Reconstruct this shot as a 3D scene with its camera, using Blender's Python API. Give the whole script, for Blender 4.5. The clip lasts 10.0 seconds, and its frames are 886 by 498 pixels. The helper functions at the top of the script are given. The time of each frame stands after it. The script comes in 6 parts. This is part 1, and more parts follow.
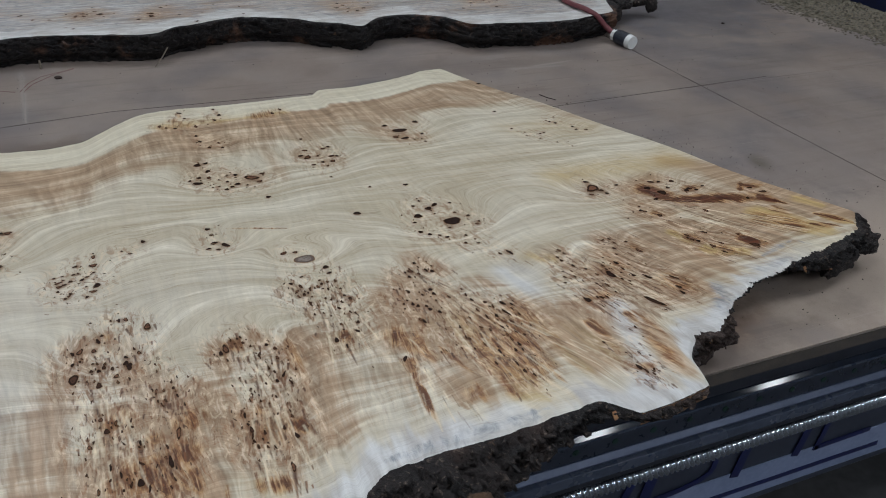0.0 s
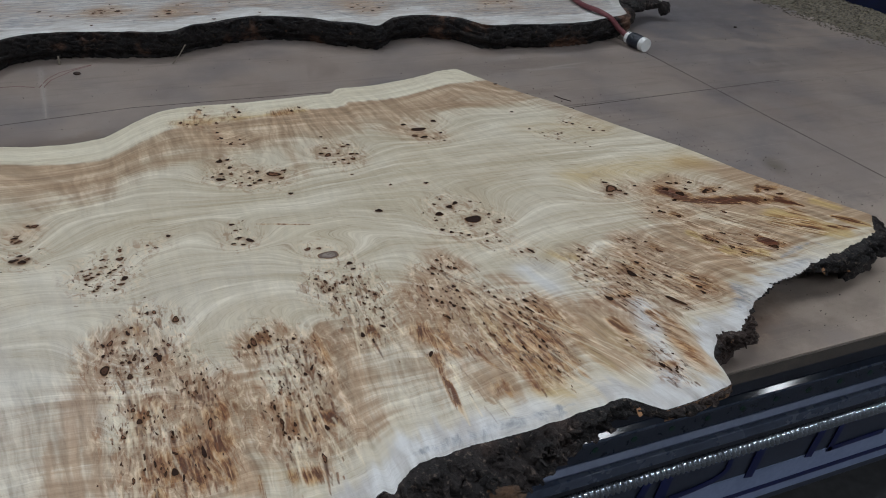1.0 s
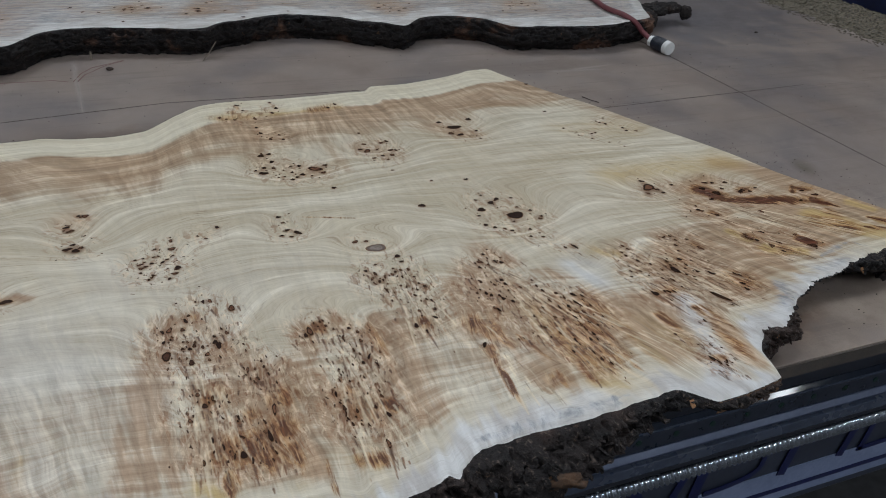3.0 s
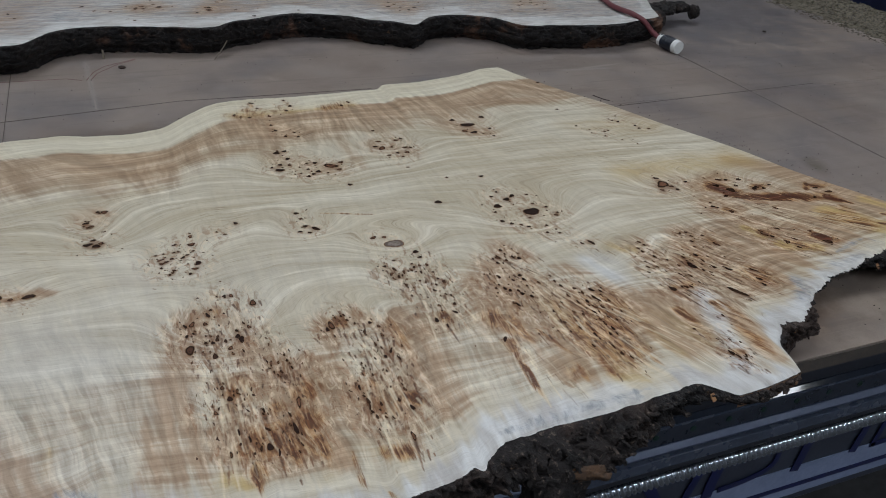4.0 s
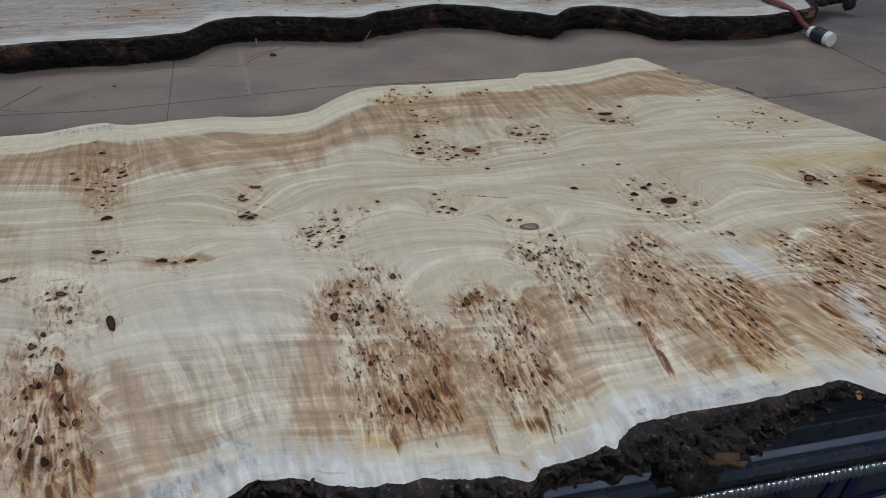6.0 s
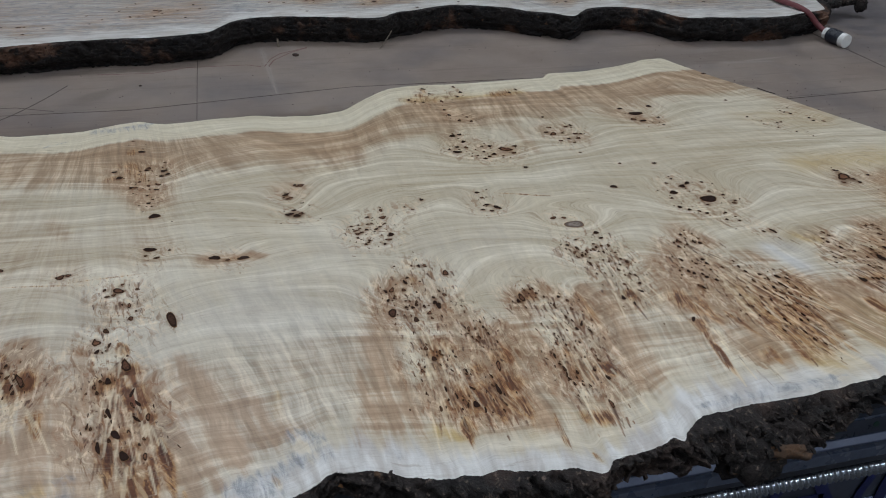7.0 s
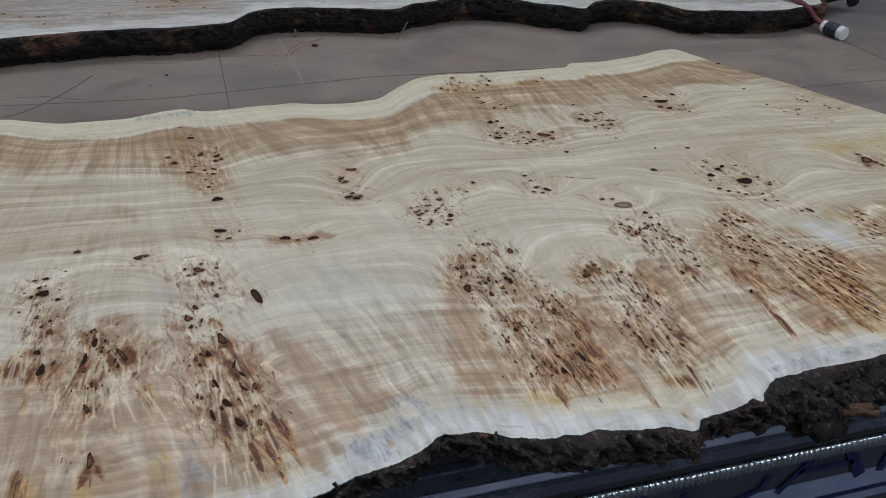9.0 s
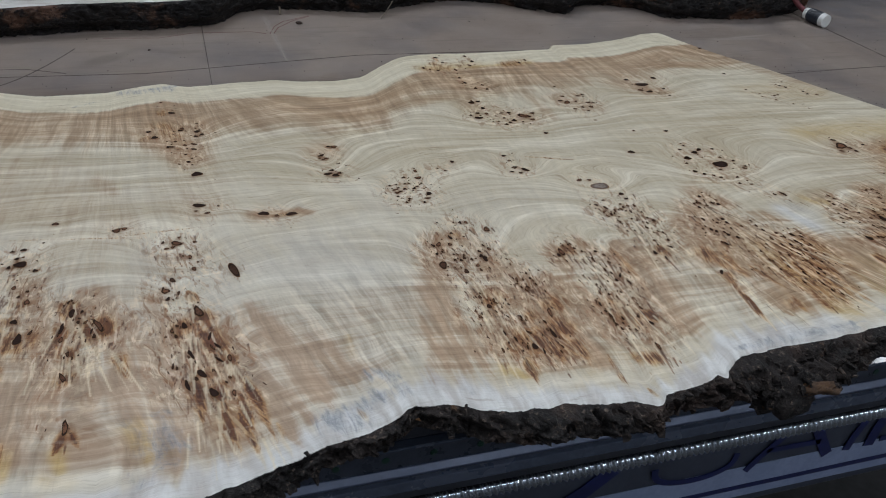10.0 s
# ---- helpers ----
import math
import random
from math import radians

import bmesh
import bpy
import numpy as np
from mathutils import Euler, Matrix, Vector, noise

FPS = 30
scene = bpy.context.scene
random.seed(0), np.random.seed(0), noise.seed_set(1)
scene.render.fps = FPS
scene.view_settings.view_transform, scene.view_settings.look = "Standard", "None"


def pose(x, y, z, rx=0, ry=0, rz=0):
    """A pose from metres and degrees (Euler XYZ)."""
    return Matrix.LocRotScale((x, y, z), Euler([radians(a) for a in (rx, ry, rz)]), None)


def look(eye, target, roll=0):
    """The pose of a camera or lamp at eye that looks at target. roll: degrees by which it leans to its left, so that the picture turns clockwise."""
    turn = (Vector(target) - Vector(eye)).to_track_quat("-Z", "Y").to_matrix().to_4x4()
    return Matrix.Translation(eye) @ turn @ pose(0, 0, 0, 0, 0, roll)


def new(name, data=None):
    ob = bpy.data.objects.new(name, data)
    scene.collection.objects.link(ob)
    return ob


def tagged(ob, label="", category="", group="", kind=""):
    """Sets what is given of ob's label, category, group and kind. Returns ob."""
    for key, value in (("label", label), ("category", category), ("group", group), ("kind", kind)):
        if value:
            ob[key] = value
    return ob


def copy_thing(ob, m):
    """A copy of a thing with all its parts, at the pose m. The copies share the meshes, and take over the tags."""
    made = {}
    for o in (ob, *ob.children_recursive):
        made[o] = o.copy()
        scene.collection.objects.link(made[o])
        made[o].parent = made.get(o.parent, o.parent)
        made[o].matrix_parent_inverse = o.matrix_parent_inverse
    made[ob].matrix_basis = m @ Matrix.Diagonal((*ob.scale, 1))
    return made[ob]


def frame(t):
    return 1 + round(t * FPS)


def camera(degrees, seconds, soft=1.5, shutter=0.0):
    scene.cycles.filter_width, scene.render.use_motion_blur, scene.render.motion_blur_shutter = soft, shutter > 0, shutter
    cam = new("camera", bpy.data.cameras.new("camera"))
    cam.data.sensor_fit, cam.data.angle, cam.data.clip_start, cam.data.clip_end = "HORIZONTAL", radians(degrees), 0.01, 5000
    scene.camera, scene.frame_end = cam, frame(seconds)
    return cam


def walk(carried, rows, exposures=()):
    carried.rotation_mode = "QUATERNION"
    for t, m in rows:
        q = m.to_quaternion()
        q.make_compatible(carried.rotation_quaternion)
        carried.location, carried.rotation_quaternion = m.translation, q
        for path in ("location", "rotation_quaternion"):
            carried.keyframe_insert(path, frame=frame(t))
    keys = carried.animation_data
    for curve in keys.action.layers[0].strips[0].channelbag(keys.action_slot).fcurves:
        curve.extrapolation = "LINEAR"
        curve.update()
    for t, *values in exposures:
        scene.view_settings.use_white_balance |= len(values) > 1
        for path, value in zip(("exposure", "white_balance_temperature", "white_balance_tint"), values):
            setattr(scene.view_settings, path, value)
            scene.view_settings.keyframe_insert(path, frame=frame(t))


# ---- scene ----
cam = camera(56.3, 10.0, soft=1.0)
PATH = [
    (0, (-0.03, -0.056, 1.659), (0.675, 1.514, 0.639), 2.5),
    (0.5, (-0.047, -0.057, 1.658), (0.655, 1.514, 0.639), 2.7),
    (1, (-0.071, -0.056, 1.659), (0.631, 1.516, 0.642), 3.1),
    (1.5, (-0.095, -0.063, 1.658), (0.612, 1.51, 0.645), 3.3),
    (2, (-0.12, -0.062, 1.657), (0.592, 1.51, 0.645), 3.6),
    (2.5, (-0.137, -0.05, 1.653), (0.571, 1.524, 0.643), 3.8),
    (4, (-0.191, -0.047, 1.642), (0.513, 1.532, 0.636), 3.8),
    (4.5, (-0.161, -0.053, 1.641), (0.518, 1.528, 0.621), 3.6),
    (4.6, (-0.156, -0.052, 1.643), (0.484, 1.539, 0.614), 3.2),
    (4.7, (-0.153, -0.054, 1.641), (0.445, 1.552, 0.609), 2.8),
    (4.8, (-0.149, -0.056, 1.634), (0.405, 1.567, 0.605), 2.5),
    (4.9, (-0.148, -0.059, 1.634), (0.364, 1.577, 0.603), 2.1),
    (5, (-0.146, -0.063, 1.632), (0.325, 1.585, 0.6), 1.8),
    (5.5, (-0.174, -0.076, 1.633), (0.243, 1.589, 0.606), 1.2),
    (7, (-0.329, -0.066, 1.631), (0.118, 1.595, 0.61), 1.6),
    (7.5, (-0.377, -0.059, 1.63), (0.083, 1.599, 0.611), 1.9),
    (8, (-0.436, -0.066, 1.629), (0.041, 1.584, 0.604), 2.3),
    (8.5, (-0.483, -0.081, 1.628), (0.019, 1.562, 0.604), 2.5),
    (9, (-0.511, -0.081, 1.628), (0.015, 1.553, 0.602), 2.6),
    (9.5, (-0.512, -0.082, 1.618), (0.035, 1.53, 0.569), 3.2),
    (10, (-0.5, -0.104, 1.63), (0.052, 1.499, 0.57), 4.0),
]
walk(cam, [(t, look(eye, target, roll)) for t, eye, target, roll in PATH], exposures=[(0, -0.92), (1, -0.99), (2.5, -0.99), (5.5, -1.03), (7.5, -1.03), (10, -0.99)])

# ---- light ----
BOARD, TOP = 0.80, 0.89            # heights of the spoilboard and of the slab's face
world = bpy.data.worlds.new("shop_air")
world.use_nodes = True
scene.world = world
world.node_tree.nodes["Background"].inputs["Color"].default_value = (0.55, 0.62, 0.72, 1)
world.node_tree.nodes["Background"].inputs["Strength"].default_value = 0.06
LAMP_Z = 4.3
LAMPS = [(2.3, 4.0), (-0.6, 4.0), (-3.6, 4.0), (2.6, 0.2), (-0.6, 0.2), (-3.8, 0.2), (5.6, -3.3), (3.55, -3.3), (1.5, -3.3), (-0.9, -3.0)]
LAMP_POWER = 58

# ---- numbers for noise ----
def lattice(i, j, seed):
    h = (i.astype(np.int64) * 374761393 + j.astype(np.int64) * 668265263 + seed * 1442695041) & 0xFFFFFFFF
    h = ((h ^ (h >> 13)) * 1274126177) & 0xFFFFFFFF
    return ((h ^ (h >> 16)) & 0xFFFF) / 65535.0


def value_noise(x, y, seed=0):
    """Smooth noise from -1 to 1."""
    i, j = np.floor(x), np.floor(y)
    u, v = x - i, y - j
    u, v = u * u * u * (u * (u * 6 - 15) + 10), v * v * v * (v * (v * 6 - 15) + 10)
    a, b = lattice(i, j, seed), lattice(i + 1, j, seed)
    c, d = lattice(i, j + 1, seed), lattice(i + 1, j + 1, seed)
    return 2 * (a + (b - a) * u + (c - a) * v + (a - b - c + d) * u * v) - 1


def fbm(x, y, seed=0, octaves=4):
    total, size = 0, 1.0
    for k in range(octaves):
        total = total + size * value_noise(x * 2 ** k, y * 2 ** k, seed + 17 * k)
        size *= 0.5
    return total / 1.6


def soft(a, b, x):
    t = np.clip((x - a) / (b - a), 0, 1)
    return t * t * (3 - 2 * t)


def curve_through(points, x):
    """A smooth line y(x) through control points in rising x."""
    p = np.array(points, float)
    px, py = p[:, 0], p[:, 1]
    d = np.diff(py) / np.diff(px)
    m = np.zeros(len(px))
    m[0], m[-1] = d[0], d[-1]
    same = d[1:] * d[:-1] > 0
    m[1:-1] = np.where(same, 2 * d[1:] * d[:-1] / np.where(same, d[1:] + d[:-1], 1), 0)
    x = np.clip(x, px[0], px[-1])
    k = np.clip(np.searchsorted(px, x) - 1, 0, len(px) - 2)
    h = px[k + 1] - px[k]
    t = (x - px[k]) / h
    return ((1 + 2 * t) * (1 - t) ** 2 * py[k] + t * (1 - t) ** 2 * h * m[k]
            + t * t * (3 - 2 * t) * py[k + 1] + t * t * (t - 1) * h * m[k + 1])


# ---- building ----
def grid_mesh(name, x, y, z, closed=False):
    """A sheet of quads over arrays of the same shape; closed joins the last column to the first."""
    nu, nv = x.shape
    me = bpy.data.meshes.new(name)
    me.vertices.add(nu * nv)
    me.vertices.foreach_set("co", np.stack([x, y, z], -1).astype(np.float32).ravel())
    idx = np.arange(nu * nv).reshape(nu, nv)
    if closed:
        idx = np.concatenate([idx, idx[:, :1]], 1)
    quads = np.stack([idx[:-1, :-1], idx[1:, :-1], idx[1:, 1:], idx[:-1, 1:]], -1).reshape(-1, 4)
    me.loops.add(quads.size)
    me.loops.foreach_set("vertex_index", quads.astype(np.int32).ravel())
    me.polygons.add(len(quads))
    me.polygons.foreach_set("loop_start", np.arange(0, quads.size, 4, dtype=np.int32))
    me.polygons.foreach_set("use_smooth", np.ones(len(quads), bool))
    me.update(calc_edges=True)
    return me


def colours(me, name, r, g, b):
    at = me.attributes.new(name, "FLOAT_COLOR", "POINT")
    at.data.foreach_set("color", np.stack([r, g, b, np.ones_like(r)], -1).astype(np.float32).ravel())


def vectors(me, name, a, b, c):
    at = me.attributes.new(name, "FLOAT_VECTOR", "POINT")
    at.data.foreach_set("vector", np.stack([a, b, c], -1).astype(np.float32).ravel())


def part(name, shape, material, parent=None, label=""):
    """One mesh object from a bmesh or a mesh, under a thing or a part."""
    if isinstance(shape, bmesh.types.BMesh):
        me = bpy.data.meshes.new(name)
        shape.to_mesh(me)
        shape.free()
    else:
        me = shape
    if material and not me.materials:
        me.materials.append(material)
    ob = new(name, me)
    ob.parent = parent
    return tagged(ob, label)


def thing(name, label, category, group="", kind="", at=(0, 0, 0)):
    ob = new(name)
    ob.location = at
    ob.empty_display_size = 0.05
    return tagged(ob, label, category, group, kind)


def box(lo, hi, bevel=0.0, bm=None):
    bm = bm or bmesh.new()
    made = bmesh.ops.create_cube(bm, size=1)["verts"]
    for v in made:
        v.co = [lo[k] + (v.co[k] + 0.5) * (hi[k] - lo[k]) for k in range(3)]
    if bevel:
        edges = list({e for v in made for e in v.link_edges})
        bmesh.ops.bevel(bm, geom=edges, offset=bevel, segments=2, affect="EDGES", profile=0.5)
    return bm


def rod(a, b, radius, sides=20, bm=None, radius2=None):
    bm = bm or bmesh.new()
    a, b = Vector(a), Vector(b)
    m = Matrix.Translation((a + b) / 2) @ (b - a).to_track_quat("Z", "Y").to_matrix().to_4x4()
    bmesh.ops.create_cone(bm, cap_ends=True, segments=sides, radius1=radius, radius2=radius if radius2 is None else radius2, depth=(b - a).length, matrix=m)
    return bm


def smooth(ob, angle=40):
    ob.data.polygons.foreach_set("use_smooth", np.ones(len(ob.data.polygons), bool))
    ob.data.set_sharp_from_angle(angle=radians(angle))
    return ob


# ---- materials ----
def srgb(r, g, b):
    return tuple((c / 255 / 12.92 if c / 255 <= 0.04045 else ((c / 255 + 0.055) / 1.055) ** 2.4) for c in (r, g, b)) + (1,)


class Nodes:
    """Short hand for a node material."""
    def __init__(self, name):
        self.mat = bpy.data.materials.new(name)
        self.mat.use_nodes = True
        self.tree = self.mat.node_tree
        self.bsdf = self.tree.nodes["Principled BSDF"]

    def node(self, kind, **values):
        n = self.tree.nodes.new(kind)
        for k, v in values.items():
            setattr(n, k, v)
        return n

    def feed(self, socket, value):
        if isinstance(value, bpy.types.NodeSocket):
            self.tree.links.new(value, socket)
        else:
            socket.default_value = value

    def math(self, op, a, b=0.0, clamp=False):
        n = self.node("ShaderNodeMath", operation=op, use_clamp=clamp)
        self.feed(n.inputs[0], a)
        self.feed(n.inputs[1], b)
        return n.outputs[0]

    def mix(self, fac, a, b, blend="MIX"):
        n = self.node("ShaderNodeMix", data_type="RGBA", blend_type=blend)
        self.feed(n.inputs["Factor"], fac)
        self.feed(n.inputs["A"], a)
        self.feed(n.inputs["B"], b)
        return [o for o in n.outputs if o.type == "RGBA"][0]

    def attribute(self, name):
        return self.node("ShaderNodeAttribute", attribute_name=name)

    def split(self, colour):
        n = self.node("ShaderNodeSeparateColor")
        self.feed(n.inputs[0], colour)
        return n.outputs

    def place(self, vector, scale):
        n = self.node("ShaderNodeMapping")
        self.feed(n.inputs["Vector"], vector)
        n.inputs["Scale"].default_value = scale
        return n.outputs[0]

    def noise(self, vector, scale, detail=3.0, rough=0.55, distort=0.0):
        n = self.node("ShaderNodeTexNoise")
        self.feed(n.inputs["Vector"], vector)
        n.inputs["Scale"].default_value, n.inputs["Detail"].default_value = scale, detail
        n.inputs["Roughness"].default_value, n.inputs["Distortion"].default_value = rough, distort
        return n.outputs["Fac"]

    def ramp(self, fac, lo, hi, a=0.0, b=1.0):
        n = self.node("ShaderNodeMapRange", interpolation_type="SMOOTHSTEP")
        self.feed(n.inputs[0], fac)
        for k, v in zip(range(1, 5), (lo, hi, a, b)):
            n.inputs[k].default_value = v
        return n.outputs[0]

    def bump(self, height, strength=0.3, distance=0.002):
        n = self.node("ShaderNodeBump")
        self.feed(n.inputs["Height"], height)
        n.inputs["Strength"].default_value, n.inputs["Distance"].default_value = strength, distance
        self.tree.links.new(n.outputs[0], self.bsdf.inputs["Normal"])

    def world_place(self):
        return self.node("ShaderNodeNewGeometry").outputs["Position"]

    def done(self, colour, rough=0.5, metal=0.0, spec=0.5):
        self.feed(self.bsdf.inputs["Base Color"], colour)
        self.feed(self.bsdf.inputs["Roughness"], rough)
        self.feed(self.bsdf.inputs["Metallic"], metal)
        self.feed(self.bsdf.inputs["Specular IOR Level"], spec)
        return self.mat


def wood_material():
    n = Nodes("planed_burl_poplar")
    flow = n.attribute("flow").outputs["Vector"]
    fan = n.attribute("fan").outputs["Vector"]
    tan, burn, blue = n.split(n.attribute("tone").outputs["Color"])[:3]
    yellow, white, curl = n.split(n.attribute("tint").outputs["Color"])[:3]
    burl, halo, side = n.split(n.attribute("mark").outputs["Color"])[:3]
    tail, thread, cream = n.split(n.attribute("lines").outputs["Color"])[:3]

    def centred(f, gain=2.0):
        return n.math("MULTIPLY", n.math("SUBTRACT", f, 0.5), gain)

    def ridge(f, width):
        return n.ramp(n.math("ABSOLUTE", n.math("SUBTRACT", f, 0.5)), 0.0, width, 1.0, 0.0)

    def times(*values):
        out = values[0]
        for v in values[1:]:
            out = n.math("MULTIPLY", out, v)
        return out

    def plus(*values):
        out = values[0]
        for v in values[1:]:
            out = n.math("ADD", out, v)
        return out

    cloud = n.noise(n.place(flow, (4, 9, 1)), 1.0, 4, 0.6)
    broad = n.noise(n.place(flow, (1.2, 15, 1)), 1.0, 3, 0.6)
    bands = n.noise(n.place(flow, (2.4, 46, 1)), 1.0, 4, 0.62)
    rings = n.noise(n.place(flow, (2.6, 70, 1)), 1.0, 3, 0.55, 0.25)
    fine_rings = n.noise(n.place(flow, (7.0, 230, 1)), 1.0, 3, 0.65)
    fibre = n.noise(n.place(flow, (34, 1000, 1)), 1.0, 2, 0.6)
    dashes = n.noise(n.place(flow, (16, 120, 1)), 1.0, 3, 0.6, 0.4)
    bars = n.noise(n.place(fan, (44, 3.5, 1)), 1.0, 3, 0.55, 0.35)
    curls = n.noise(n.place(fan, (120, 15, 1)), 1.0, 2, 0.55, 0.7)
    rays = n.noise(n.place(fan, (64, 5, 1)), 1.0, 3, 0.6, 0.35)
    rays_fine = n.noise(n.place(fan, (190, 15, 1)), 1.0, 3, 0.62, 0.5)
    splints = n.noise(n.place(fan, (105, 22, 1)), 1.0, 3, 0.6, 0.8)
    mottle = n.noise(n.place(fan, (80, 42, 1)), 1.0, 4, 0.62, 0.9)
    chatter = n.noise(n.place(n.world_place(), (260, 40, 1)), 1.0, 2, 0.6)

    # pale wood: broad cream and straw bands, then finer growth bands
    colour = n.mix(n.ramp(cloud, 0.35, 0.65), srgb(211, 203, 185), srgb(198, 187, 165))
    colour = n.mix(times(n.ramp(broad, 0.42, 0.64), 0.70), colour, srgb(180, 168, 144))
    colour = n.mix(times(n.ramp(bands, 0.46, 0.64), 0.42), colour, srgb(180, 163, 136))
    colour = n.mix(times(n.ramp(bands, 0.46, 0.32), 0.46), colour, srgb(230, 223, 208))
    feather = n.noise(n.place(fan, (34, 9, 1)), 1.0, 4, 0.6, 0.4)
    whiten = n.ramp(plus(white, times(centred(feather, 2.0), 0.34)), 0.05, 1.05, 0.0, 0.92)
    colour = n.mix(whiten, colour, n.mix(n.ramp(feather, 0.34, 0.66), srgb(212, 213, 214), srgb(182, 178, 176)))
    # smooth tan wood, crossed by growth bands, its edges feathered along the fan
    gain = n.ramp(tan, 0.02, 0.4)
    level = plus(tan, times(gain, plus(times(centred(bars, 3.0), 0.22), times(centred(curls, 2.0), 0.20), times(centred(rays, 2.4), 0.22, side), times(centred(bands, 2.8), n.ramp(side, 0.0, 1.0, 0.20, 0.46)))))
    shade = n.mix(n.ramp(bands, 0.34, 0.68), srgb(181, 153, 124), srgb(152, 122, 95))
    shade = n.mix(times(n.ramp(fine_rings, 0.45, 0.65), 0.45), shade, srgb(142, 110, 82))
    shade = n.mix(n.ramp(white, 0.1, 0.6, 0.0, 0.6), shade, srgb(161, 141, 126))
    colour = n.mix(n.ramp(level, 0.06, 0.92, 0.0, 0.90), colour, shade)
    straw = plus(yellow, times(plus(centred(rays, 2.0), centred(bands, 2.4), centred(mottle, 2.0)), 0.22))
    colour = n.mix(times(n.ramp(straw, 0.0, 1.0), n.ramp(yellow, 0.03, 0.8, 0.0, 0.8)), colour, srgb(188, 160, 104))
    # clean cream sapwood
    colour = n.mix(n.ramp(cream, 0.2, 0.85, 0.0, 0.78), colour, n.mix(n.ramp(bands, 0.4, 0.62), srgb(222, 214, 193), srgb(210, 200, 176)))
    # curly burl wood between the eyes, torn out along the fan
    figure = n.ramp(plus(burl, times(burn, 0.4), times(tan, side, 0.18)), 0.12, 0.75)
    colour = n.mix(times(n.ramp(mottle, 0.53, 0.64), figure, 0.60), colour, srgb(219, 199, 171))
    colour = n.mix(times(n.ramp(mottle, 0.47, 0.36), figure, 0.60), colour, srgb(149, 107, 77))
    colour = n.mix(times(n.ramp(splints, 0.56, 0.66), figure, side, 0.60), colour, srgb(222, 204, 181))
    colour = n.mix(times(n.ramp(splints, 0.43, 0.34), figure, side, 0.70), colour, srgb(124, 82, 50))
    # orange and rust brown
    rust = plus(burn, times(plus(centred(rays, 3.0), centred(rays_fine, 3.4), centred(splints, 3.4)), 0.44))
    rust_gain = n.ramp(burn, 0.08, 0.60)
    colour = n.mix(times(n.ramp(rust, 0.16, 0.86, 0.0, 0.86), rust_gain), colour, n.mix(n.ramp(mottle, 0.38, 0.62), srgb(124, 79, 45), srgb(173, 131, 86)))
    colour = n.mix(times(n.ramp(rays_fine, 0.53, 0.66), n.ramp(burn, 0.15, 0.6), 0.75), colour, srgb(104, 62, 34))
    colour = n.mix(times(n.ramp(rays_fine, 0.46, 0.36), n.ramp(burn, 0.15, 0.6), 0.55), colour, srgb(208, 177, 138))
    colour = n.mix(times(n.ramp(rust, 0.74, 1.16, 0.0, 0.92), n.ramp(burn, 0.35, 0.80)), colour, srgb(82, 45, 27))
    colour = n.mix(times(n.ramp(tail, 0.15, 0.75), 0.82), colour, n.mix(n.ramp(mottle, 0.4, 0.6), srgb(70, 38, 26), srgb(122, 76, 46)))
    colour = n.mix(times(n.ramp(halo, 0.25, 0.95), 0.62), colour, srgb(116, 78, 50))
    colour = n.mix(times(n.ramp(burn, 1.25, 1.5), 0.85), colour, n.mix(n.ramp(mottle, 0.4, 0.6), srgb(66, 34, 24), srgb(104, 56, 36)))
    # short dark checks round the eyes
    checks = n.noise(n.place(fan, (230, 80, 1)), 1.0, 2, 0.5, 1.0)
    colour = n.mix(times(n.ramp(checks, 0.64, 0.70), n.ramp(plus(burl, times(burn, 0.5)), 0.35, 0.95), 0.85), colour, srgb(78, 48, 30))
    # cream splinters
    colour = n.mix(times(n.ramp(thread, 0.2, 0.9), 0.62), colour, srgb(224, 210, 182))
    # grey sap stain
    stain = n.noise(n.place(fan, (70, 26, 1)), 1.0, 5, 0.70, 0.5)
    wet = times(n.ramp(plus(blue, centred(stain, 3.0), times(centred(rays, 1.6), 0.8)), 0.25, 1.35, 0.0, 0.80), n.ramp(blue, 0.05, 0.6))
    colour = n.mix(wet, colour, n.mix(n.ramp(stain, 0.4, 0.62), srgb(176, 180, 188), srgb(126, 130, 138)))
    # growth lines, pores and planer marks
    colour = n.mix(times(ridge(rings, 0.016), n.ramp(cloud, 0.38, 0.62, 0.05, 0.50), n.ramp(side, 0.0, 1.0, 1.0, 0.35), n.ramp(dashes, 0.36, 0.58, 0.15, 1.0)), colour, srgb(122, 98, 72))
    colour = n.mix(times(n.ramp(fine_rings, 0.54, 0.72), n.ramp(cloud, 0.3, 0.7, 0.42, 0.20), n.ramp(side, 0.0, 1.0, 1.0, 0.45)), colour, srgb(140, 116, 90))
    colour = n.mix(times(n.ramp(fine_rings, 0.44, 0.28), n.ramp(side, 0.0, 1.0, 0.28, 0.12)), colour, srgb(228, 220, 202))
    colour = n.mix(times(n.ramp(dashes, 0.66, 0.74), n.ramp(tan, 0.5, 0.1), 0.30), colour, srgb(130, 108, 84))
    colour = n.mix(times(n.ramp(fibre, 0.46, 0.7), 0.16), colour, srgb(120, 96, 72), "MULTIPLY")
    colour = n.mix(times(n.ramp(chatter, 0.58, 0.74), 0.05), colour, srgb(236, 228, 210))
    # sheen of the curly figure, painted as lighter and darker bars
    painted_shimmer = times(curl, plus(n.ramp(bars, 0.38, 0.62, 0.11, -0.11), n.ramp(curls, 0.36, 0.64, 0.085, -0.085)))
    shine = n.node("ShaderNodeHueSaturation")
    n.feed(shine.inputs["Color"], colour)
